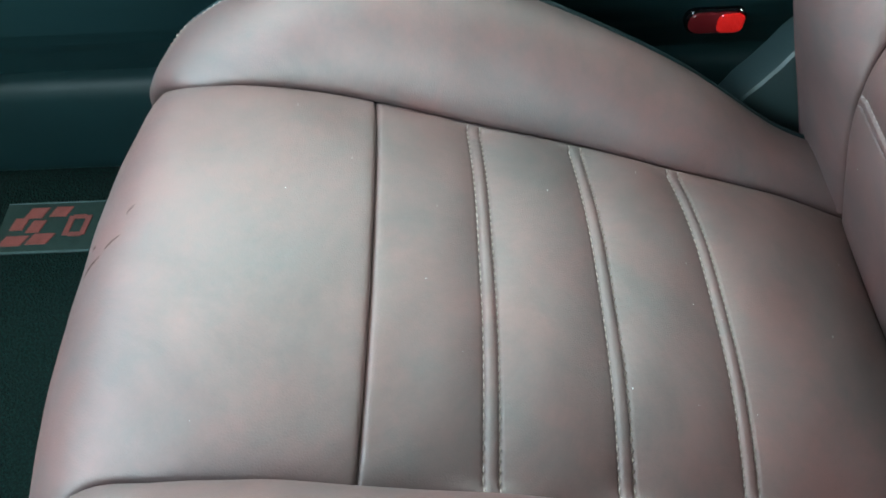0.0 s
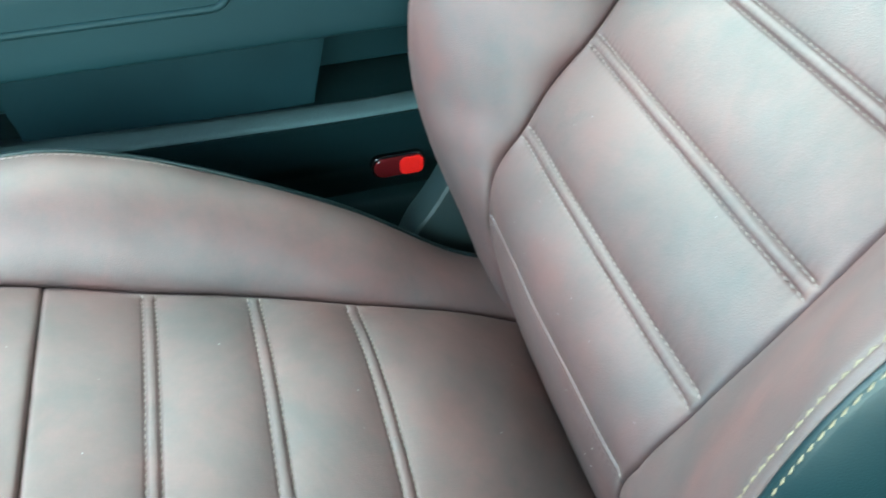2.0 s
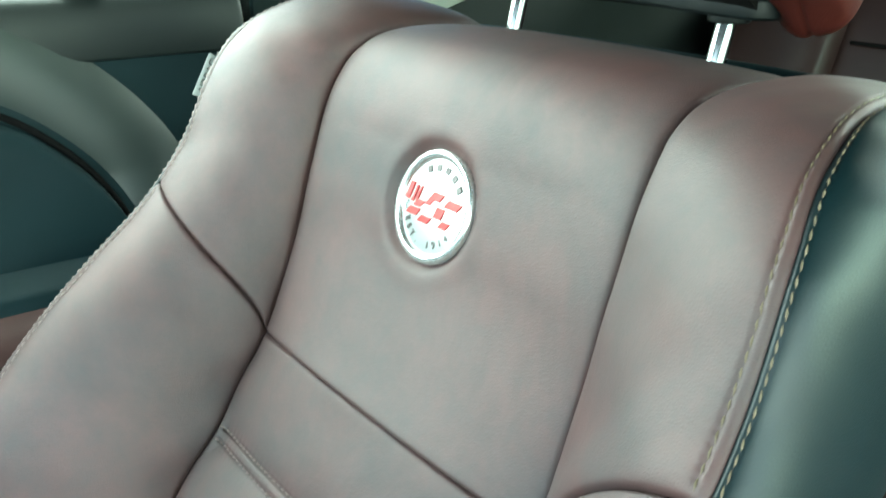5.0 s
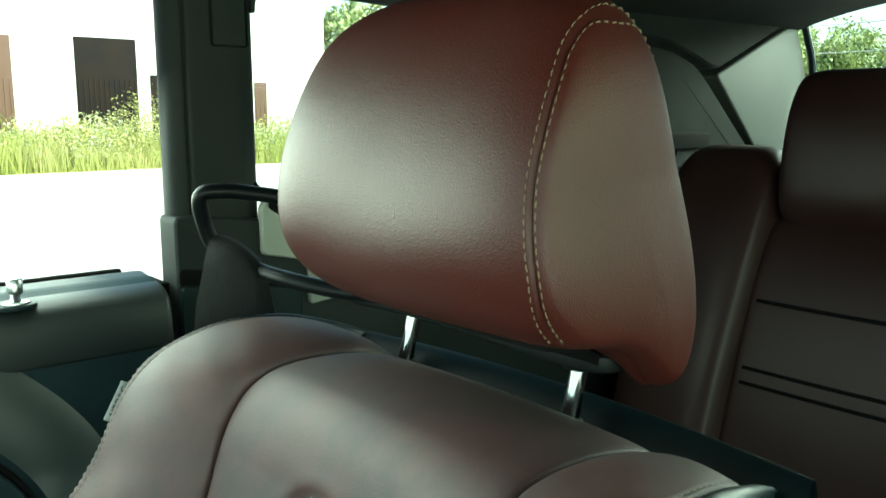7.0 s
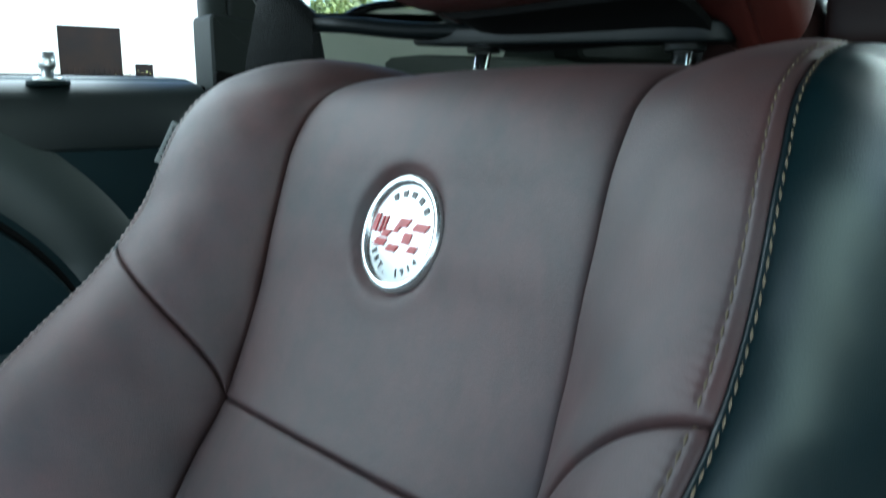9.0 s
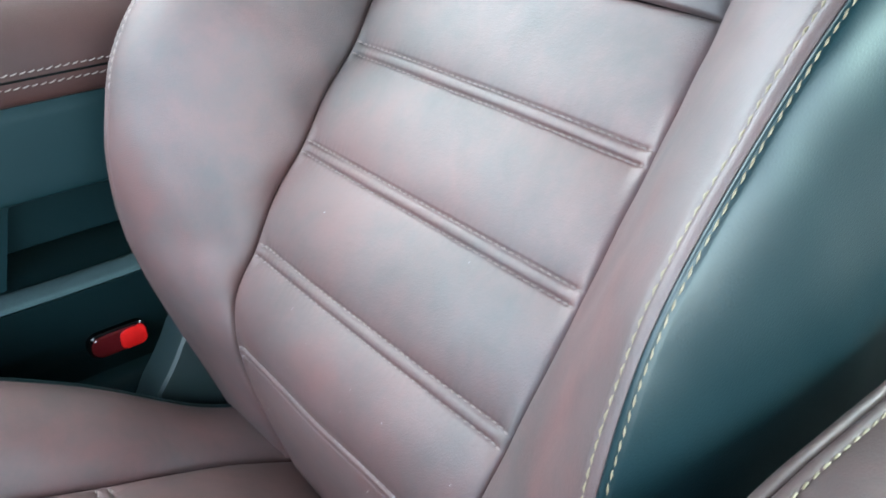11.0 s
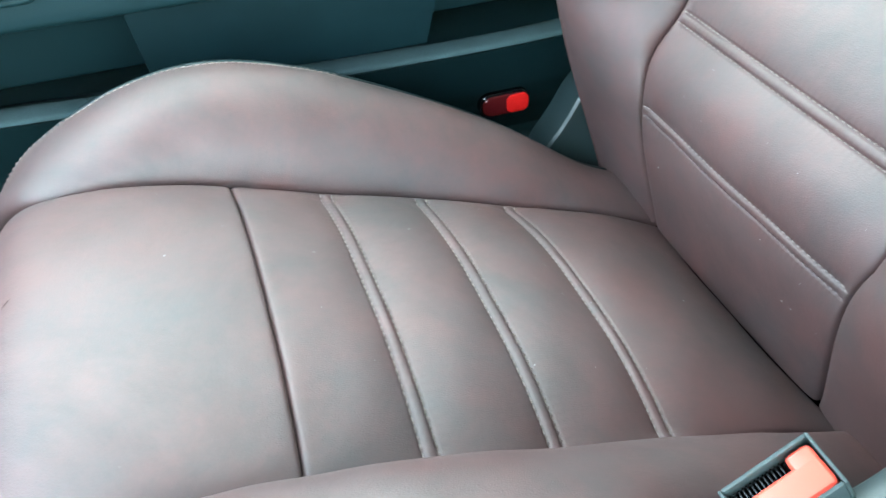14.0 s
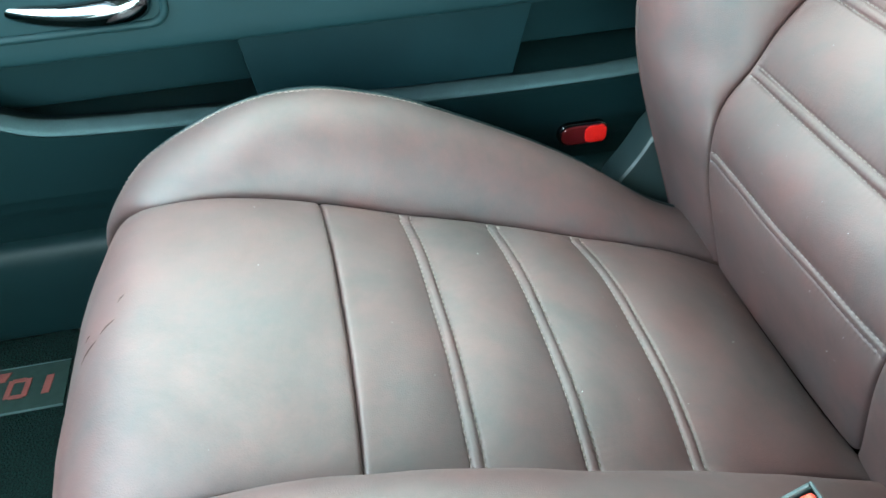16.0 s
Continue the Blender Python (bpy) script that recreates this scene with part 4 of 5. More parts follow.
def lid_ring(inset):
    """The outline with its long sides cut into short steps, so that it can bend."""
    p = lid_outline(inset)
    p = np.concatenate([p, p[:1]])
    d = np.r_[0, np.cumsum(np.linalg.norm(np.diff(p, axis=0), axis=1))]
    at = np.linspace(0, 1, 420, endpoint=False) * d[-1]
    return np.column_stack([np.interp(at, d, p[:, 0]), np.interp(at, d, p[:, 1])])


ring = np.stack([on_lid(lid_ring(i), z) for i, z in LID_RINGS])
bm = bmesh.new()
bm.from_mesh(grid_mesh("lid_cover", ring, wrap=True))
bmesh.ops.holes_fill(bm, edges=[e for e in bm.edges if e.is_boundary], sides=0)
part("lid_cover", bm, LEATHER, lid, sharp=80)
part("lid_base", box_bm((0.420, 0.176, 0.056), (0.468, -0.362, 0.612), 0.014, 4), PLASTIC, lid)
loop = on_lid(np.concatenate([lid_ring(0.0145), lid_ring(0.0145)[:1]]), 0.6722)
put("stitching", stitch_mesh("stitching", loop, np.tile((0.0, 0.0, 1.0), (421, 1)), 0.0042, 0.0020, 0.0011), GOLD_THREAD, lid, "golden thread")

# ------------------------------------------------------------------ passenger door
door = thing("door_1", "closed black car door panel with a red-brown leather armrest pad", "car door", (0.0, 0.45, 0.3), kind="structure")
DOOR_SECTION = [(0.515, 0.26), (0.45, 0.262), (0.415, 0.30), (0.392, 0.345), (0.378, 0.392), (0.372, 0.405), (0.360, 0.468), (0.358, 0.478),
                (0.362, 0.482), (0.392, 0.482), (0.455, 0.49), (0.450, 0.578), (0.392, 0.590), (0.318, 0.592), (0.300, 0.597), (0.2985, 0.607),
                (0.2985, 0.664), (0.303, 0.673), (0.345, 0.760), (0.385, 0.775), (0.408, 0.83), (0.424, 0.93), (0.427, 0.972), (0.438, 0.985), (0.470, 0.993), (0.492, 0.993), (0.515, 0.985)]


part("lower_panel", prism_bm(rounded(DOOR_SECTION[:9] + [(0.515, 0.482)]), 0, -0.85, 0.634), PLASTIC, door, "hard black lower door panel")
part("upper_panel", prism_bm(rounded([(0.515, 0.4825), (0.455, 0.4825)] + DOOR_SECTION[11:]), 0, -0.85, 0.634), SOFT_TRIM, door)
# pocket ledge
ledge = crom([(-0.46, 0.352, 0.575), (-0.36, 0.352, 0.553), (-0.305, 0.352, 0.523), (-0.262, 0.352, 0.505), (-0.20, 0.352, 0.4985), (-0.10, 0.352, 0.4935), (0.10, 0.352, 0.4850), (0.30, 0.352, 0.4815), (0.45, 0.352, 0.487), (0.64, 0.352, 0.500)], np.linspace(0, 9, 120))
sect = np.array([(0.003, -0.007), (0.0022, -0.002), (0.0035, 0.0), (0.006, 0.0006), (0.021, 0.0040), (0.025, 0.002), (0.050, -0.006), (0.050, -0.014)])
put("pocket_ledge", grid_mesh("pocket_ledge", np.stack([np.stack([ledge[:, 0], ledge[:, 1] + a, ledge[:, 2] + b], -1) for a, b in sect], 1), wrap=True), GREY_TRIM, door, "grey ledge above the door pocket", True)
front_wall = [np.column_stack([ledge[:, 0], 0.3560 + 0.0095 * f + 0 * ledge[:, 0], (ledge[:, 2] - 0.004) * (1 - f) + 0.425 * f]) for f in np.linspace(0, 1, 6)]
bm = bmesh.new()
bm.from_mesh(grid_mesh("pocket_front", np.stack(front_wall, 1)))
bmesh.ops.solidify(bm, geom=bm.faces[:], thickness=0.004)
part("pocket_front", bm, PLASTIC, door, "black front wall of the door pocket")
# slanted dividers and slate panel inside the pocket
part("pocket_panel", prism_bm([(-0.043, 0.472), (-0.060, 0.586), (0.258, 0.586), (0.228, 0.472)], 1, 0.388, 0.462, 0.003), CLOTH_TRIM, door, "slate blue panel inside the door pocket")
# upper insert behind an arched seam
ARCH = crom([(0.501, 0.765), (0.494, 0.79), (0.476, 0.826), (0.448, 0.858), (0.411, 0.886), (0.361, 0.906), (0.286, 0.915), (0.09, 0.918), (-0.30, 0.918), (-0.80, 0.908)], np.linspace(0, 9, 70))


def door_y(z):
    sec = np.array(DOOR_SECTION[19:])
    return np.interp(z, sec[:, 1][:5], sec[:, 0][:5])


arch_pts = np.stack([np.stack([ARCH[:, 0], door_y(0.765 + (ARCH[:, 1] - 0.765) * k) - 0.013 * (1 - max(0, (k - 0.93) / 0.07))**0.5 + 0.002, 0.765 + (ARCH[:, 1] - 0.765) * k], -1) for k in np.r_[np.linspace(0, 0.93, 9), 0.95, 0.97, 0.985, 1.0]], 1)
put("upper_insert", grid_mesh("upper_insert", arch_pts), SOFT_TRIM, door, "smooth black upper door insert", True)
pipe = np.stack([ARCH[:, 0], door_y(ARCH[:, 1]) - 0.001, ARCH[:, 1] + 0.004], -1)
put("insert_seam", tube_mesh("insert_seam", pipe, 0.003, 8), DARK_GAP, door)
# rounded border round the insert; bulge and paler colour stand for the door's gleam
tang = np.gradient(ARCH, axis=0)
tang /= np.linalg.norm(tang, axis=1)[:, None]
outw = np.stack([tang[:, 1], -tang[:, 0]], -1)
border = []
for f in np.linspace(0, 1, 14):
    xz = ARCH + outw * (0.007 + 0.078 * f)
    border.append(np.stack([xz[:, 0], door_y(xz[:, 1]) - 0.011 * math.sin(math.pi * f)**0.8 + 0.003, xz[:, 1]], -1))
put("insert_border", grid_mesh("insert_border", np.stack(border, 1)[:54]), GLEAM_TRIM, door, "soft rounded border round the door insert, lightened as a gleam", True)
# leather armrest pad
pad_sec = rounded([(0.304, 0.671), (0.293, 0.676), (0.2905, 0.700), (0.297, 0.722), (0.316, 0.743), (0.345, 0.750), (0.41, 0.750), (0.41, 0.70), (0.35, 0.671)], 0.012)
part("armrest_pad", prism_bm(pad_sec, 0, 0.176, 0.640, 0.004, 3), PAD_LEATHER, door, "red-brown leather armrest pad")
for z, y in ((0.6885, 0.2907), (0.6990, 0.2903)):
    xs = np.linspace(0.185, 0.63, 90)
    p = np.stack([xs, y + 0 * xs - 0.0004, z + 0 * xs], -1)
    put("stitching", stitch_mesh("stitching", p, np.tile((0.0, -1.0, 0.0), (90, 1)), 0.0045, 0.0017, 0.0012, lean=0.25), PALE_THREAD, door, "pale thread")
put("pad_seam", tube_mesh("pad_seam", np.stack([np.linspace(0.180, 0.635, 30), np.full(30, 0.2912), np.full(30, 0.6937)], -1), 0.0010, 6), DARK_GAP, door)


def frame_ring(x0, x1, z0, z1, y, width, depth, corner, mat, name, label):
    """A rounded bezel lying in the door's face."""
    def outline(x0, x1, z0, z1, c):
        pts = []
        for cx, cz, a0 in ((x1 - c, z1 - c, 0), (x0 + c, z1 - c, 90), (x0 + c, z0 + c, 180), (x1 - c, z0 + c, 270)):
            for k in range(7):
                a = radians(a0 + 15 * k)
                pts.append((cx + c * math.cos(a), cz + c * math.sin(a)))
        return np.array(pts)
    o, i = outline(x0, x1, z0, z1, corner), outline(x0 + width, x1 - width, z0 + width, z1 - width, corner * 0.7)
    m = (o + i) / 2
    rings = [(o, y + depth), (o, y), (o * 0.8 + m * 0.2, y - 0.002), (m, y - 0.0025), (i * 0.8 + m * 0.2, y - 0.0015), (i, y + 0.001), (i, y + depth)]
    pts = np.stack([np.stack([r[:, 0], np.full(len(r), yy), r[:, 1]], -1) for r, yy in rings])
    ob = put(name, grid_mesh(name, pts, wrap=True), mat, door, label)
    bm = bmesh.new()
    bm.faces.new([bm.verts.new((a, y + 0.030, b)) for a, b in i])
    part(name.replace("bezel", "cup_floor"), bm, PLASTIC, ob)
    wall = np.stack([np.stack([i[:, 0], np.full(len(i), yy), i[:, 1]], -1) for yy in (y + 0.001, y + 0.030)])
    put(name.replace("bezel", "cup_wall"), grid_mesh(name, wall, wrap=True), PLASTIC, ob)
    return ob


part("handle_backing", prism_bm(rounded([(-0.30, 0.606), (0.172, 0.606), (0.172, 0.765), (-0.30, 0.765)], 0.012), 1, 0.326, 0.36), SOFT_TRIM, door)
frame_ring(-0.262, -0.100, 0.619, 0.705, 0.2970, 0.007, 0.034, 0.018, SOFT_TRIM, "release_bezel", "black release handle bezel")
frame_ring(-0.060, 0.172, 0.634, 0.765, 0.2975, 0.006, 0.034, 0.020, SOFT_TRIM, "pull_bezel", "black door pull bezel")
grip = crom([(-0.248, 0.312, 0.648), (-0.215, 0.299, 0.642), (-0.17, 0.294, 0.638), (-0.135, 0.296, 0.640), (-0.116, 0.308, 0.648)], np.linspace(0, 4, 40))
put("release_handle", tube_mesh("release_handle", grip, np.interp(np.linspace(0, 4, 40), [0, 0.6, 2, 3.4, 4], [0.003, 0.0055, 0.0095, 0.0130, 0.008]), 18, 1.15), CHROME, door, "chrome release handle")
part("pull_grip", box_bm((0.216, 0.022, 0.034), (0.055, 0.303, 0.700), 0.006, 4), SILVER, door, "satin silver pull grip")
# reflector on the lower rear of the door
reflector = new("reflector")
reflector.parent = door
reflector.matrix_parent_inverse = Matrix.Translation(door.location).inverted()
reflector["label"] = "red door reflector in a black surround"


def pill(x0, x1, z0, z1, c):
    pts = []
    for cx, cz, a0 in ((x1 - c, z1 - c, 0), (x0 + c, z1 - c, 90), (x0 + c, z0 + c, 180), (x1 - c, z0 + c, 270)):
        for k in range(7):
            a = radians(a0 + 15 * k)
            pts.append((cx + c * math.cos(a), cz + c * math.sin(a)))
    return pts


part("reflector_surround", prism_bm(pill(0.278, 0.337, 0.3915, 0.4195, 0.0125), 1, 0.3625, 0.378, 0.003, 3), GLOSS_BLACK, reflector, "black reflector surround")
part("reflector_lens", prism_bm([p for p in pill(0.2805, 0.3345, 0.3940, 0.417, 0.0108)], 1, 0.3600, 0.372, 0.002, 3), DARK_RED_LENS, reflector, "dark red lens")
part("reflector_lens", prism_bm(pill(0.308, 0.334, 0.3947, 0.4163, 0.007), 1, 0.3588, 0.370, 0.0015, 3), RED_LENS, reflector, "bright red lens")
# rounded cap along the door's top, lock knob and window seal
part("door_cap", prism_bm(rounded([(0.420, 0.925), (0.4225, 0.962), (0.428, 0.979), (0.442, 0.9875), (0.500, 0.996), (0.520, 0.990), (0.520, 0.925)], 0.010), 0, -0.85, 0.638, 0.007, 4), CAP, door, "grained dark grey door top cap")
turn = np.linspace(0, 6.283, 28, endpoint=False)
part("lock_base", prism_bm([(0.494 + 0.0185 * math.cos(a), 0.436 + 0.0125 * math.sin(a)) for a in turn], 2, 0.984, 0.9890, 0.002, 3), PLASTIC, door)
part("lock_collar", prism_bm([(0.494 + 0.0125 * math.cos(a), 0.436 + 0.0090 * math.sin(a)) for a in turn], 2, 0.988, 0.9915, 0.0012, 2), SILVER, door)
put("lock_knob", tube_mesh("lock_knob", np.array([(0.494, 0.436, z) for z in (0.985, 0.998, 0.9995, 1.002, 1.0125, 1.0140, 1.0145)]), [0.0050, 0.0050, 0.0068, 0.0072, 0.0070, 0.0058, 0.003], 20), SILVER, door, "chrome lock knob")
part("sill_strip", box_bm((1.46, 0.010, 0.010), (-0.112, 0.512, 0.9925), 0.004, 3), DARK_GAP, door, "black window seal")

# ------------------------------------------------------------------ body shell: floor, pillars, roof
tagged(part("floor", box_bm((3.2, 1.66, 0.04), (0.45, -0.36, 0.22), 0), CARPET, None, smooth=False), "black carpeted car floor", "floor", kind="structure")
mat = thing("floor_mat", "black carpet floor mat with a red printed label", "floor mat", (-0.50, 0.06, 0.24))
part("mat_body", prism_bm(rounded([(-0.80, -0.18), (-0.215, -0.18), (-0.215, 0.345), (-0.80, 0.345)], 0.05), 2, 0.2405, 0.2500, 0.003), CARPET, mat)
label_ob = part("mat_label", box_bm((0.134, 0.068, 0.0025), (-0.365, 0.268, 0.2508), 0.0008), MAT_GREEN, mat, "dark green woven label")
for k in (-1, 1):
    part("label_edge", box_bm((0.134, 0.0012, 0.0032), (-0.365, 0.268 + 0.0335 * k, 0.2510), 0.0004), GREY_TRIM, label_ob)
for cx, cy, w, h, sk in ((-0.397, 0.287, 0.019, 0.014, 0.4), (-0.371, 0.288, 0.018, 0.013, 0.4), (-0.412, 0.272, 0.014, 0.016, 0.2), (-0.393, 0.268, 0.014, 0.016, 0.3), (-0.412, 0.249, 0.024, 0.013, 0.5),
                         (-0.384, 0.251, 0.022, 0.014, 0.5), (-0.358, 0.268, 0.006, 0.026, 0.1), (-0.340, 0.268, 0.006, 0.026, 0.1), (-0.349, 0.2800, 0.014, 0.005, 0.0), (-0.349, 0.2560, 0.014, 0.005, 0.0),
                         (-0.318, 0.268, 0.008, 0.026, 0.1)):
    o = [(cx - w / 2 - sk * h / 2, cy - h / 2), (cx + w / 2 - sk * h / 2, cy - h / 2), (cx + w / 2 + sk * h / 2, cy + h / 2), (cx - w / 2 + sk * h / 2, cy + h / 2)]
    part("label_mark", prism_bm(o, 2, 0.2512, 0.2530), MAT_RED, label_ob, smooth=False)
tagged(part("sill_trim", prism_bm(rounded([(0.358, 0.24), (0.363, 0.345), (0.371, 0.359), (0.43, 0.363), (0.50, 0.33), (0.50, 0.24)], 0.012), 0, -0.85, 0.66), PLASTIC, None), "dark plastic door sill trim", "sill trim", kind="structure")

pillar = thing("wall_pillar", "charcoal plastic centre pillar trim beside the window", "pillar trim", (0.72, 0.5, 0.3), kind="structure")
part("pillar_cover", prism_bm(rounded([(0.660, 0.490), (0.656, 0.474), (0.660, 0.463), (0.676, 0.457), (0.6785, 0.461), (0.681, 0.456), (0.74, 0.453), (0.758, 0.460), (0.764, 0.476), (0.764, 0.490)], 0.006), 2, 1.020, 1.36), PILLAR, pillar)
part("pillar_cap", box_bm((0.042, 0.006, 0.058), (0.728, 0.4545, 1.262), 0.006, 3), PILLAR, pillar)
bend = [(0.812 - 0.050 * math.sin(radians(9 * k)), 1.322 - 0.050 * (1 - math.cos(radians(9 * k)))) for k in range(11)]
part("window_corner", prism_bm([(0.756, 1.36), (0.812, 1.36)] + bend + [(0.756, 1.272)], 1, 0.456, 0.486, 0.003), PILLAR, pillar, "rounded corner of the window surround")
part("door_gap", box_bm((0.010, 0.05, 0.72), (0.6455, 0.485, 0.625), 0.001), DARK_GAP, pillar)

QUARTER = rounded([(0.654, 0.25), (1.75, 0.25), (1.75, 1.06), (1.50, 1.075), (1.12, 1.072), (0.95, 1.066), (0.83, 1.050), (0.76, 1.046), (0.670, 1.056), (0.654, 1.056)], 0.008)
tagged(part("wall_quarter", prism_bm(QUARTER, 1, 0.447, 0.490, 0.006, 3), PILLAR, None), "charcoal rear quarter trim below the side window", "quarter trim", kind="structure")
pale = thing("quarter_panel", "pale grey rear quarter panel below the side window", "trim panel", (0.95, 0.44, 0.8), kind="structure")
part("panel_face", prism_bm(rounded([(0.752, 1.006), (0.812, 0.993), (0.812, 0.94), (0.90, 0.948), (0.98, 0.972), (1.05, 1.015), (1.10, 1.080), (0.95, 1.080), (0.86, 1.072), (0.825, 1.062), (0.80, 1.052), (0.78, 1.051), (0.766, 1.059), (0.759, 1.068), (0.752, 1.060)], 0.006), 1, 0.4405, 0.452, 0.004, 3), LEDGE_TRIM, pale)
part("window_seal", tube_bm([(0.752, 0.470, 1.090), (0.7575, 0.456, 1.076), (0.769, 0.446, 1.0615), (0.790, 0.446, 1.0545), (0.812, 0.446, 1.059), (0.835, 0.446, 1.069), (0.87, 0.446, 1.077), (0.95, 0.446, 1.085), (1.20, 0.446, 1.085)], 0.0055), GLOSS_BLACK, pale, "black rubber window seal")
slot = thing("belt_slot", "dark belt outlet cover in the quarter trim", "belt outlet", (0.70, 0.45, 0.95), kind="structure")
part("slot_cover", prism_bm(rounded([(0.655, 0.76), (0.803, 0.74), (0.803, 0.962), (0.656, 0.982)], 0.008), 1, 0.442, 0.455, 0.003, 3), PLASTIC, slot)
part("slot_mouth", prism_bm(rounded([(0.655, 0.983), (0.803, 0.963), (0.803, 0.978), (0.656, 1.001)], 0.006), 1, 0.4445, 0.455, 0.002), DARK_GAP, slot)
tagged(part("quarter_ledge", prism_bm(chaikin([(0.775, 0.452), (0.86, 0.440), (1.05, 0.425), (1.75, 0.41), (1.75, 0.56), (0.775, 0.56)], 1, True), 2, 0.985, 1.024, 0.012, 3), PALE_TRIM, None), "pale grey ledge below the rear side window", "window ledge", kind="structure")

roof = np.linspace(-0.42, 1.86, 40)[:, None]
ry = np.linspace(-1.17, 0.45, 50)[None, :]
arch = 1.385 - 0.065 * np.abs((ry + 0.36) / 0.81)**5 + 0.010 * np.clip((roof - 0.9) / 0.9, 0, 1)**2 - 0.04 * np.clip((0.1 - roof) / 0.5, 0, 1)**2
me = grid_mesh("ceiling", np.stack([roof + 0 * ry, ry + 0 * roof, arch], -1))
bmr = bmesh.new()
bmr.from_mesh(me)
bmesh.ops.solidify(bmr, geom=bmr.faces[:], thickness=0.03)
tagged(part("ceiling", bmr, HEADLINER, None), "dark grey fabric headliner", "headliner", kind="structure")
for y in (0.50, -1.22):
    tagged(part("roof_rail", box_bm((2.30, 0.12, 0.075), (0.66, y, 1.358), 0.02, 3), HEADLINER, None), "dark roof rail trim above the side windows", "roof rail", kind="structure")

# driver side wall with the window open above it, dashboard, rear bulkhead
tagged(part("wall_driver", prism_bm(rounded([(-1.10, 0.24), (-1.107, 0.335), (-1.121, 0.352), (-1.185, 0.356), (-1.255, 0.33), (-1.255, 0.24)], 0.012), 0, -0.85, 0.66), PLASTIC, None), "dark plastic driver side door sill", "sill trim", kind="structure")
tagged(part("wall_driver_rear", prism_bm(rounded([(0.70, 0.25), (1.75, 0.25), (1.75, 0.90), (0.70, 0.85)], 0.03), 1, -1.28, -1.18, 0.012), PILLAR, None), "charcoal rear quarter trim on the driver side", "quarter trim", kind="structure")
dash = thing("dashboard", "black dashboard below the windscreen", "dashboard", (-1.0, -0.36, 0.25), kind="structure")
part("dash_body", prism_bm(rounded([(-1.25, 0.25), (-0.86, 0.25), (-0.72, 0.45), (-0.62, 0.62), (-0.60, 0.80), (-0.68, 0.915), (-0.95, 0.965), (-1.25, 0.96)], 0.03), 1, -1.20, 0.48), SOFT_TRIM, dash)

# rear bench
bench = thing("rear_seat", "red-brown leather rear seat, its back coloured darker as shade, with a raised integral headrest", "rear seat", (1.4, 0.0, 0.25))


def cushion_block(name, table, y0, y1, mat, parent, label="", round_y=0.05, power=3.0):
    """A soft block: a closed side outline, drawn in towards its middle at both ends."""
    prof = chaikin(table, 3, True)
    mid = prof.mean(0)
    t = np.linspace(-1, 1, 41)
    half, cy = (y1 - y0) / 2, (y0 + y1) / 2
    e = np.clip((np.abs(t) * half - (half - round_y)) / round_y, 0, 1)
    k = np.sqrt(np.maximum(1 - e**power, 0.0)) * 0.18 + 0.82
    k[0] = k[-1] = 0.55
    pts = np.stack([np.stack([mid[0] + (prof[:, 0] - mid[0]) * a, np.full(len(prof), cy + half * b), mid[1] + (prof[:, 1] - mid[1]) * a], -1) for a, b in zip(k, t)])
    me = grid_mesh(name, pts, wrap=True)
    bm = bmesh.new()
    bm.from_mesh(me)
    bmesh.ops.holes_fill(bm, edges=[e2 for e2 in bm.edges if e2.is_boundary], sides=0)
    return part(name, bm, mat, parent, label, sharp=60)


BENCH = [(0.775, 0.28), (0.728, 0.42), (0.785, 0.556), (1.15, 0.56), (1.45, 0.50), (1.45, 0.30)]
cushion_block("bench_cushion", BENCH, -1.06, 0.36, LEATHER, bench)
brow = chaikin(BENCH, 3, True)
brow = brow[(brow[:, 0] < 1.05) & (brow[:, 1] > 0.36)]
brow = brow[np.argsort(brow[:, 0] + brow[:, 1])]
for y in (-0.172, -0.188):
    pr = crom([(a, y, b) for a, b in brow], np.linspace(0, len(brow) - 1, 90))
    nr = np.stack([np.gradient(-pr[:, 2]), 0 * pr[:, 0], np.gradient(pr[:, 0])], -1)
    put("stitching", stitch_mesh("stitching", pr + 0.004 * nr / np.linalg.norm(nr, axis=1)[:, None], nr, 0.006, 0.002, 0.0016, 0.001), GOLD_THREAD, bench, "golden thread")
# bolster, backs and headrest take the darker colour that stands for shade
cushion_block("bench_bolster", [(1.24, 0.45), (1.27, 0.70), (1.36, 0.96), (1.43, 1.10), (1.50, 1.122), (1.56, 1.07), (1.58, 0.80), (1.50, 0.45)], 0.205, 0.375, SHADED_REAR_LEATHER, bench, "red-brown leather side bolster with shade in its colour", 0.06)
cushion_block("bench_back", [(1.28, 0.45), (1.32, 0.72), (1.41, 0.98), (1.47, 1.03), (1.54, 1.03), (1.58, 0.80), (1.52, 0.45)], -0.12, 0.236, SHADED_REAR_LEATHER, bench)
cushion_block("bench_headrest", [(1.415, 0.99), (1.425, 1.14), (1.46, 1.212), (1.51, 1.228), (1.56, 1.195), (1.58, 0.99)], -0.13, 0.203, SHADED_REAR_LEATHER, bench, "integral rear headrest", 0.05)
cushion_block("bench_back", [(1.28, 0.45), (1.32, 0.72), (1.41, 0.98), (1.47, 1.03), (1.54, 1.03), (1.58, 0.80), (1.52, 0.45)], -1.06, -0.13, SHADED_REAR_LEATHER, bench)
for x, z in ((1.376, 0.905), (1.347, 0.815), (1.341, 0.795)):
    put("bench_seam", tube_mesh("bench_seam", np.array([(x - 0.002 + 0.02 * abs(t - 0.05)**2 * 8, t, z) for t in np.linspace(-0.08, 0.19, 14)]), 0.0026, 8), DARK_GAP, bench)
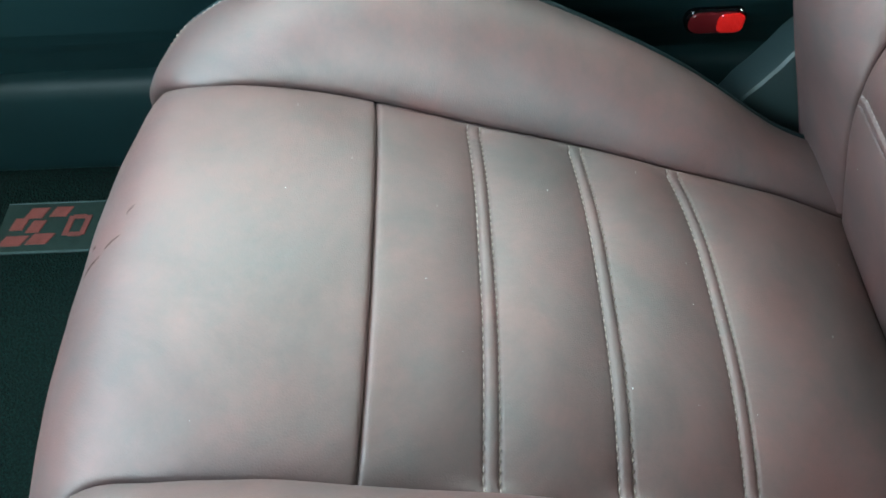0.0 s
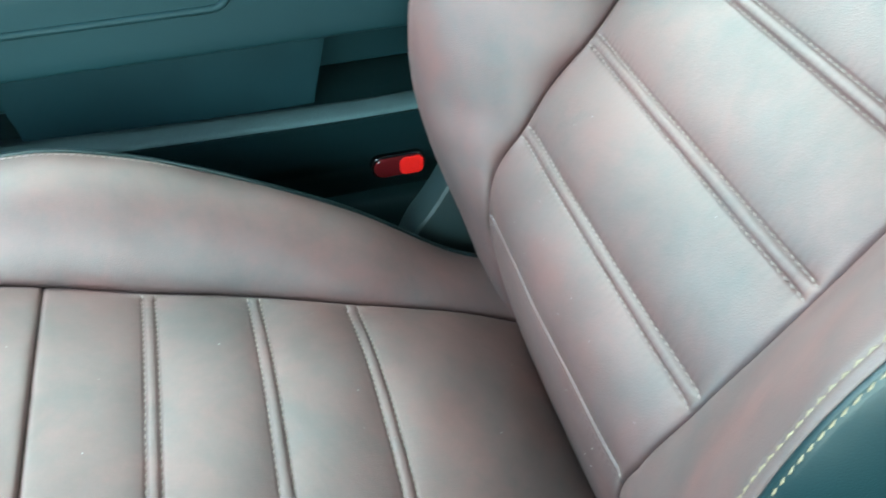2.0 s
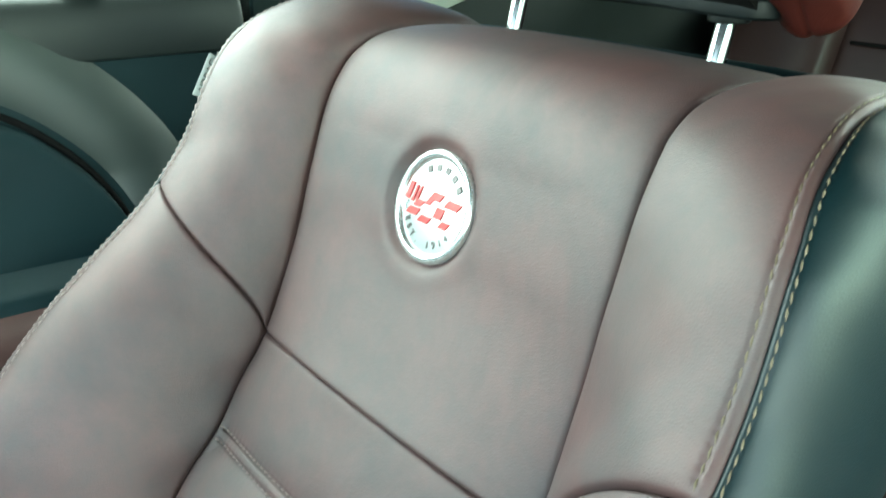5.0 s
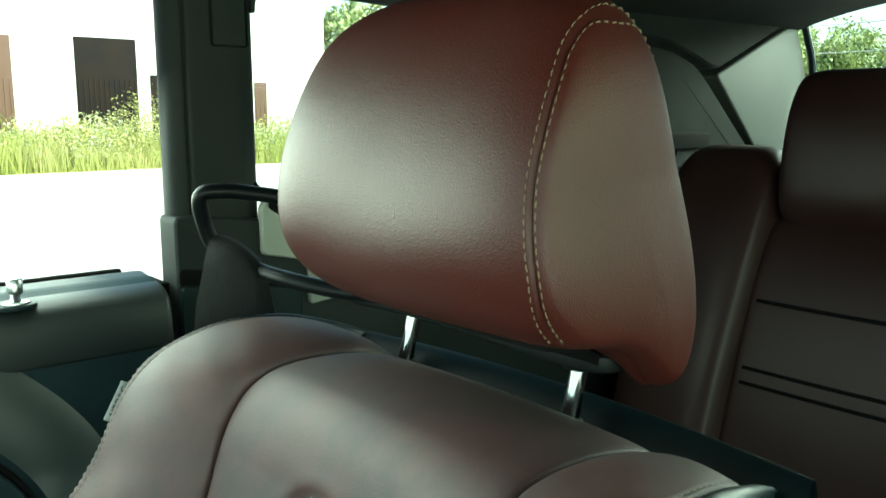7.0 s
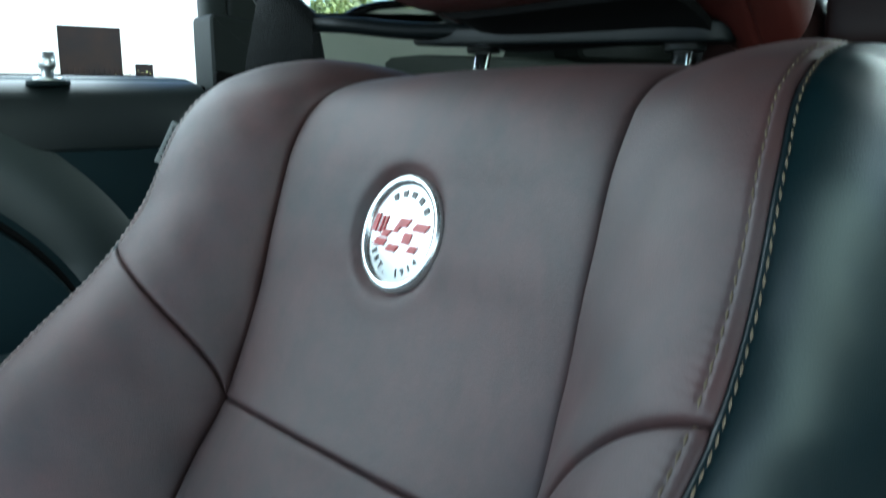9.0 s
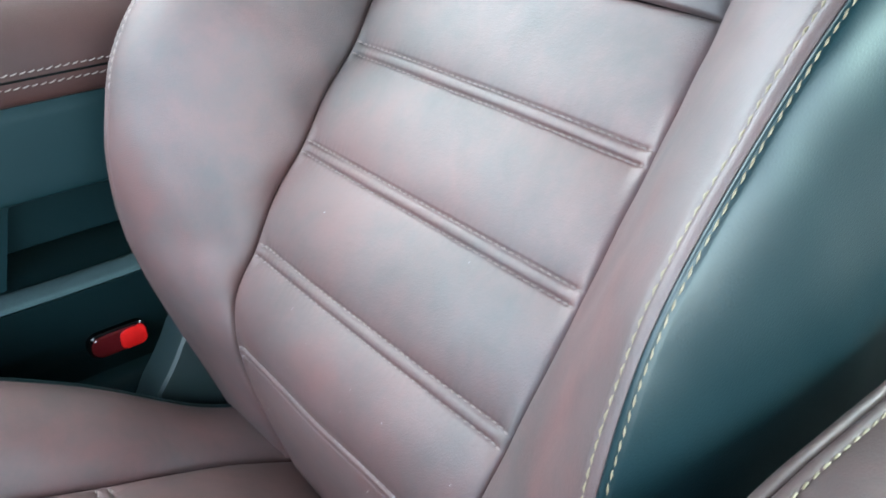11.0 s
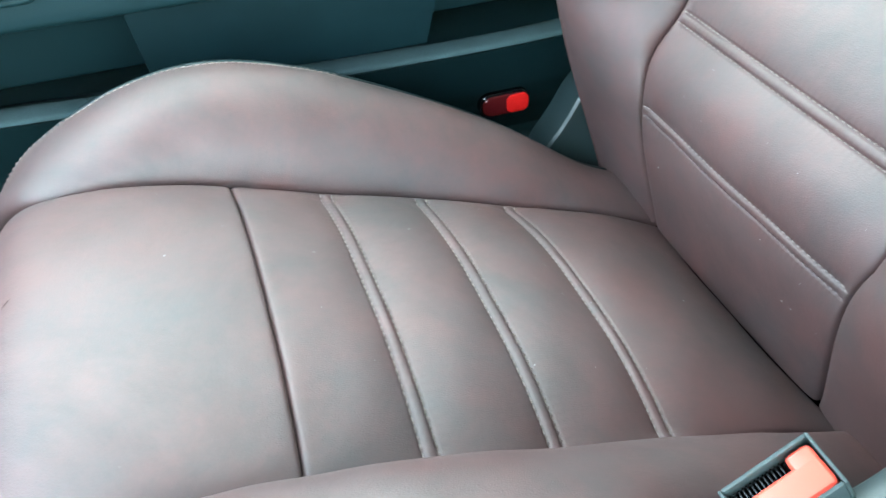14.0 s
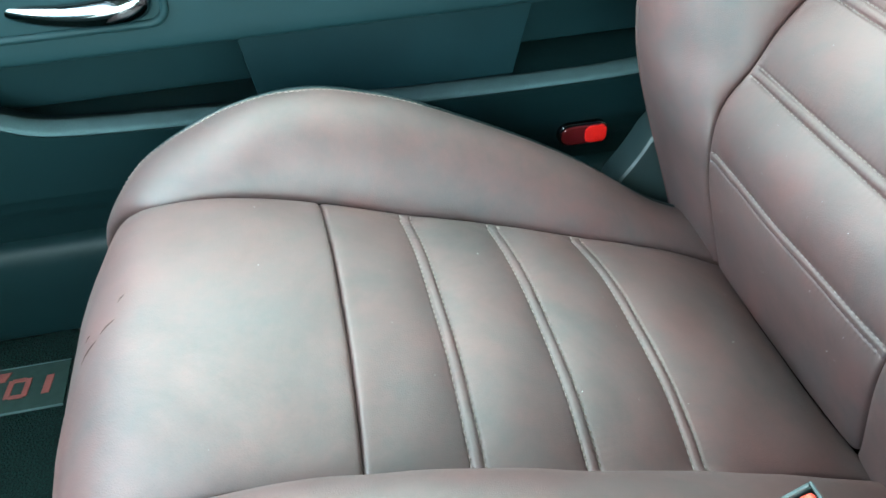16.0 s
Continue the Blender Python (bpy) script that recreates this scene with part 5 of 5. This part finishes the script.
put("bench_seam", tube_mesh("bench_seam", np.array([(1.315 + 0.05 * f, 0.345 - 0.12 * f, 0.86 - 0.06 * f) for f in np.linspace(0, 1, 10)]), 0.0024, 8), DARK_GAP, bench)
tagged(part("parcel_shelf", box_bm((0.55, 1.66, 0.03), (1.83, -0.36, 1.0), 0.005), CARPET, None), "black parcel shelf behind the rear seat", "parcel shelf", kind="structure")
tagged(part("wall_rear", box_bm((0.03, 1.66, 0.78), (1.60, -0.36, 0.62), 0.005), CARPET, None), "black rear bulkhead", "bulkhead", kind="structure")

# rear pillar trims, beside the back window
rearp = thing("wall_rear_pillar", "grey rear pillar trim panels beside the back window", "pillar trim", (1.5, 0.45, 1.0), kind="structure")
part("pillar_panel", prism_bm(rounded([(1.16, 1.02), (1.17, 1.20), (1.22, 1.285), (1.34, 1.275), (1.45, 1.262), (1.525, 1.240), (1.555, 1.220), (1.72, 1.085), (1.75, 1.02)], 0.02), 1, 0.40, 0.50, 0.012, 3), HEADLINER, rearp, "charcoal panel")
part("pillar_panel", prism_bm(rounded([(1.588, 1.225), (1.848, 1.329), (1.898, 1.23), (1.93, 1.02), (1.765, 1.02), (1.735, 1.09)], 0.012), 1, 0.404, 0.50, 0.006, 3), PALE_TRIM, rearp, "pale grey panel")
part("roof_side", prism_bm(rounded([(0.60, 1.325), (1.15, 1.300), (1.34, 1.281), (1.45, 1.270), (1.525, 1.250), (1.580, 1.232), (1.846, 1.338), (1.90, 1.44), (0.60, 1.44)], 0.02), 1, 0.398, 0.56, 0.010, 3), HEADLINER, rearp, "dark headliner side")
part("pillar_seal", tube_bm([(1.855, 0.400, 1.345), (1.878, 0.397, 1.30), (1.908, 0.397, 1.23), (1.938, 0.40, 1.02)], 0.007), PLASTIC, rearp, "black window seal")
part("anchor_cover", box_bm((0.12, 0.03, 0.028), (1.48, 0.392, 1.118), 0.008, 3), DARK_GAP, rearp)
rb = crom([(1.49, 0.388, 1.125), (1.47, 0.384, 1.06), (1.46, 0.382, 0.95), (1.46, 0.38, 0.80)], np.linspace(0, 3, 20))
rear_belt = thing("rear_seat_belt", "black woven rear seat belt against the trim", "seat belt", (1.31, 0.37, 0.8))
strap = np.stack([np.stack([rb[:, 0] + w * 0.046, rb[:, 1], rb[:, 2]], -1) for w in np.linspace(-0.5, 0.5, 5)], 1)
bmw = bmesh.new()
bmw.from_mesh(grid_mesh("webbing", strap))
bmesh.ops.solidify(bmw, geom=bmw.faces[:], thickness=0.0014)
part("webbing", bmw, WEBBING, rear_belt)

# glass
def pane(name, corners, label):
    bm = bmesh.new()
    bm.faces.new([bm.verts.new(c) for c in corners])
    bmesh.ops.solidify(bm, geom=bm.faces[:], thickness=0.004)
    ob = tagged(part(name, bm, GLASS, None, smooth=False), label, "window", kind="structure")
    ob.visible_shadow = False
    return ob


pane("window_1", [(0.775, 0.53, 1.02), (1.50, 0.50, 1.05), (1.20, 0.47, 1.31), (0.775, 0.50, 1.31)], "clear rear side window")
w2 = pane("window_2", [(1.87, 0.44, 1.385), (1.87, -1.16, 1.385), (2.16, -1.16, 1.01), (2.16, 0.44, 1.01)], "back window with fine heating lines")
for k in range(6):
    f = 0.16 + k * 0.13
    pth = np.array([(1.866 + 0.29 * f, y, 1.385 - 0.375 * f) for y in np.linspace(-1.14, 0.42, 8)])
    put("heating_line", tube_mesh("heating_line", pth, 0.0009, 5), SILVER, w2)

# ------------------------------------------------------------------ outside
def flat(name, x0, x1, y0, y1, z, mat, label, cat):
    bm = bmesh.new()
    bm.faces.new([bm.verts.new(c) for c in ((x0, y0, z), (x1, y0, z), (x1, y1, z), (x0, y1, z))])
    return tagged(part(name, bm, mat, None, smooth=False), label, cat, kind="structure")


flat("ground", -2500, 2500, -2500, 2500, 0.0, CONCRETE, "pale sunlit concrete yard", "ground")
flat("verge", -60, 90, 17.2, 60, 0.004, GRASS, "green grass verge beyond the yard", "verge")

rng = np.random.default_rng(5)


def blades(name, count, x0, x1, y0, y1, hmin, hmax, width, mat, label):
    x, y = rng.uniform(x0, x1, count), rng.uniform(y0, y1, count)
    h = rng.uniform(hmin, hmax, count) * (0.75 + 0.35 * np.sin(x * 0.9 + 1.3) * np.sin(x * 0.37 + y * 0.5))
    a, lean = rng.uniform(0, 6.28, count), rng.normal(0, 0.22, (count, 2))
    side = np.stack([np.cos(a), np.sin(a)], 1) * width
    b = np.stack([x, y], 1)
    m, t = b + lean * h[:, None] * 0.4, b + lean * h[:, None]
    z0 = np.zeros(count)
    v = np.stack([np.c_[b - side, z0], np.c_[b + side, z0], np.c_[m + side * 0.8, h * 0.55], np.c_[m - side * 0.8, h * 0.55], np.c_[t, h]], 1).reshape(-1, 3)
    i = np.arange(count)[:, None] * 5
    f = [tuple(r) for r in (i + np.array((0, 1, 2, 3))).tolist()] + [tuple(r) for r in (i + np.array((3, 2, 4))).tolist()]
    me = bpy.data.meshes.new(name)
    me.from_pydata(v.tolist(), [], f)
    me.update()
    return tagged(put(name, me, mat, None, smooth=False), label, "grass", kind="stuff")


blades("grass", 70000, 0, 24, 17.2, 24.5, 0.30, 0.95, 0.009, GRASS, "tall green roadside grass and weeds")


def weeds(name, count, mat, label, seed):
    """Tall branching weeds: thin stems with many small leaves or flower heads."""
    r = np.random.default_rng(seed)
    verts, faces = [], []
    for _ in range(count):
        x, y = r.uniform(1, 23), r.uniform(17.4, 24.0)
        h = r.uniform(0.55, 1.15) * (1.0 + 0.75 * math.exp(-((x - 0.42 * y) / 0.9)**2))
        lean = r.normal(0, 0.10, 2)
        for k in range(44):
            f = r.uniform(0.25, 1.0)
            spread = 0.20 * (1.15 - f) + 0.04
            c = np.array((x + lean[0] * f + r.normal(0, spread), y + lean[1] * f + r.normal(0, spread), h * f + r.normal(0, 0.03)))
            a, b = r.normal(0, 1, 3), r.normal(0, 1, 3)
            a *= r.uniform(0.02, 0.055) / np.linalg.norm(a)
            b *= r.uniform(0.010, 0.028) / np.linalg.norm(b)
            n = len(verts)
            verts += [c - a, c + b, c + a, c - b]
            faces.append((n, n + 1, n + 2, n + 3))
    me = bpy.data.meshes.new(name)
    me.from_pydata([tuple(v) for v in verts], [], faces)
    me.update()
    return tagged(put(name, me, mat, None, smooth=False), label, "weeds", kind="stuff")


weeds("tall_weeds", 900, GRASS, "leafy green weeds among the tall grass", 3)
weeds("flowering_weeds", 240, SEED, "pale flowering weeds above the grass", 4)

hall = thing("warehouse", "white warehouse with dark roller doors beyond the grass", "warehouse", (8, 33, 0))
part("wall", box_bm((32.3, 9.0, 8.5), (2.2, 32.5, 4.25), 0.05), WHITE_WALL, hall, "white rendered wall")
part("roof", box_bm((32.6, 9.3, 0.25), (2.2, 32.5, 8.6), 0.05), SILVER, hall)
for x0, x1, top, m in ((9.05, 11.02, 3.56, DARK_DOOR), (11.45, 12.05, 2.42, DARK_DOOR), (4.9, 7.2, 3.5, BROWN_DOOR), (15.3, 15.8, 2.26, BROWN_DOOR)):
    d = part("roller_door", box_bm((x1 - x0, 0.06, top), ((x0 + x1) / 2, 28.01, top / 2), 0.004), m, hall, "dark weathered door")
    k = max(3, int((x1 - x0) / 0.16))
    for i in range(k):
        part("door_rib", box_bm((0.05, 0.03, top * 0.62), (x0 + (i + 0.5) * (x1 - x0) / k, 27.97, top * 0.32), 0.008), m, d)


def tree(name, x, y, height, spread, seed, label):
    r = random.Random(seed)
    ob = thing(name, label, "tree", (x, y, 0))
    trunk = [(x + 0.15 * math.sin(k), y + 0.12 * math.cos(2 * k), height * 0.75 * k / 7) for k in range(8)]
    put("trunk", tube_mesh("trunk", np.array(trunk), np.linspace(height * 0.03, height * 0.008, 8), 8), BARK, ob)
    verts, faces = [], []
    for c in range(100):
        a, e, d = r.uniform(0, 6.28), r.uniform(-0.5, 1.0), r.uniform(0.3, 1.0)
        cx, cy = x + spread * d * math.cos(a) * math.cos(e), y + spread * d * math.sin(a) * math.cos(e)
        cz = height * 0.50 + height * 0.46 * d * math.sin(e * 1.5)
        rad = spread * r.uniform(0.14, 0.28)
        for _ in range(90):
            p = Vector((r.gauss(0, 1), r.gauss(0, 1), r.gauss(0, 0.8))).normalized() * rad * r.uniform(0.4, 1.05) + Vector((cx, cy, cz))
            n = Vector((r.gauss(0, 1), r.gauss(0, 1), r.gauss(0, 1))).normalized()
            t = n.orthogonal().normalized()
            b = n.cross(t)
            s = r.uniform(0.014, 0.032) * height
            i = len(verts)
            verts += [p - t * s, p + b * s * 0.5, p + t * s, p - b * s * 0.5]
            faces.append((i, i + 1, i + 2, i + 3))
    me = bpy.data.meshes.new("crown")
    me.from_pydata([tuple(v) for v in verts], [], faces)
    me.update()
    put("crown", me, LEAVES, ob, "green leafy crown", smooth=False)
    return ob


for i, (x, y, h, s) in enumerate(((28.4, 41, 7.6, 2.6), (32.5, 43, 8.0, 3.4), (37, 42, 7.0, 3.2), (43, 41, 7.5, 3.3), (76, 24, 8.6, 5.0), (80, 31, 8.2, 5.2), (79, 38, 9.0, 5.4), (82, 45, 8.4, 5.2),
                                  (84, 16, 8.6, 5.0), (86, 8, 8.8, 5.2), (88, 52, 8.8, 5.0))):
    tree("tree", x, y, h, s, 11 + i, "green leafy tree behind the yard")
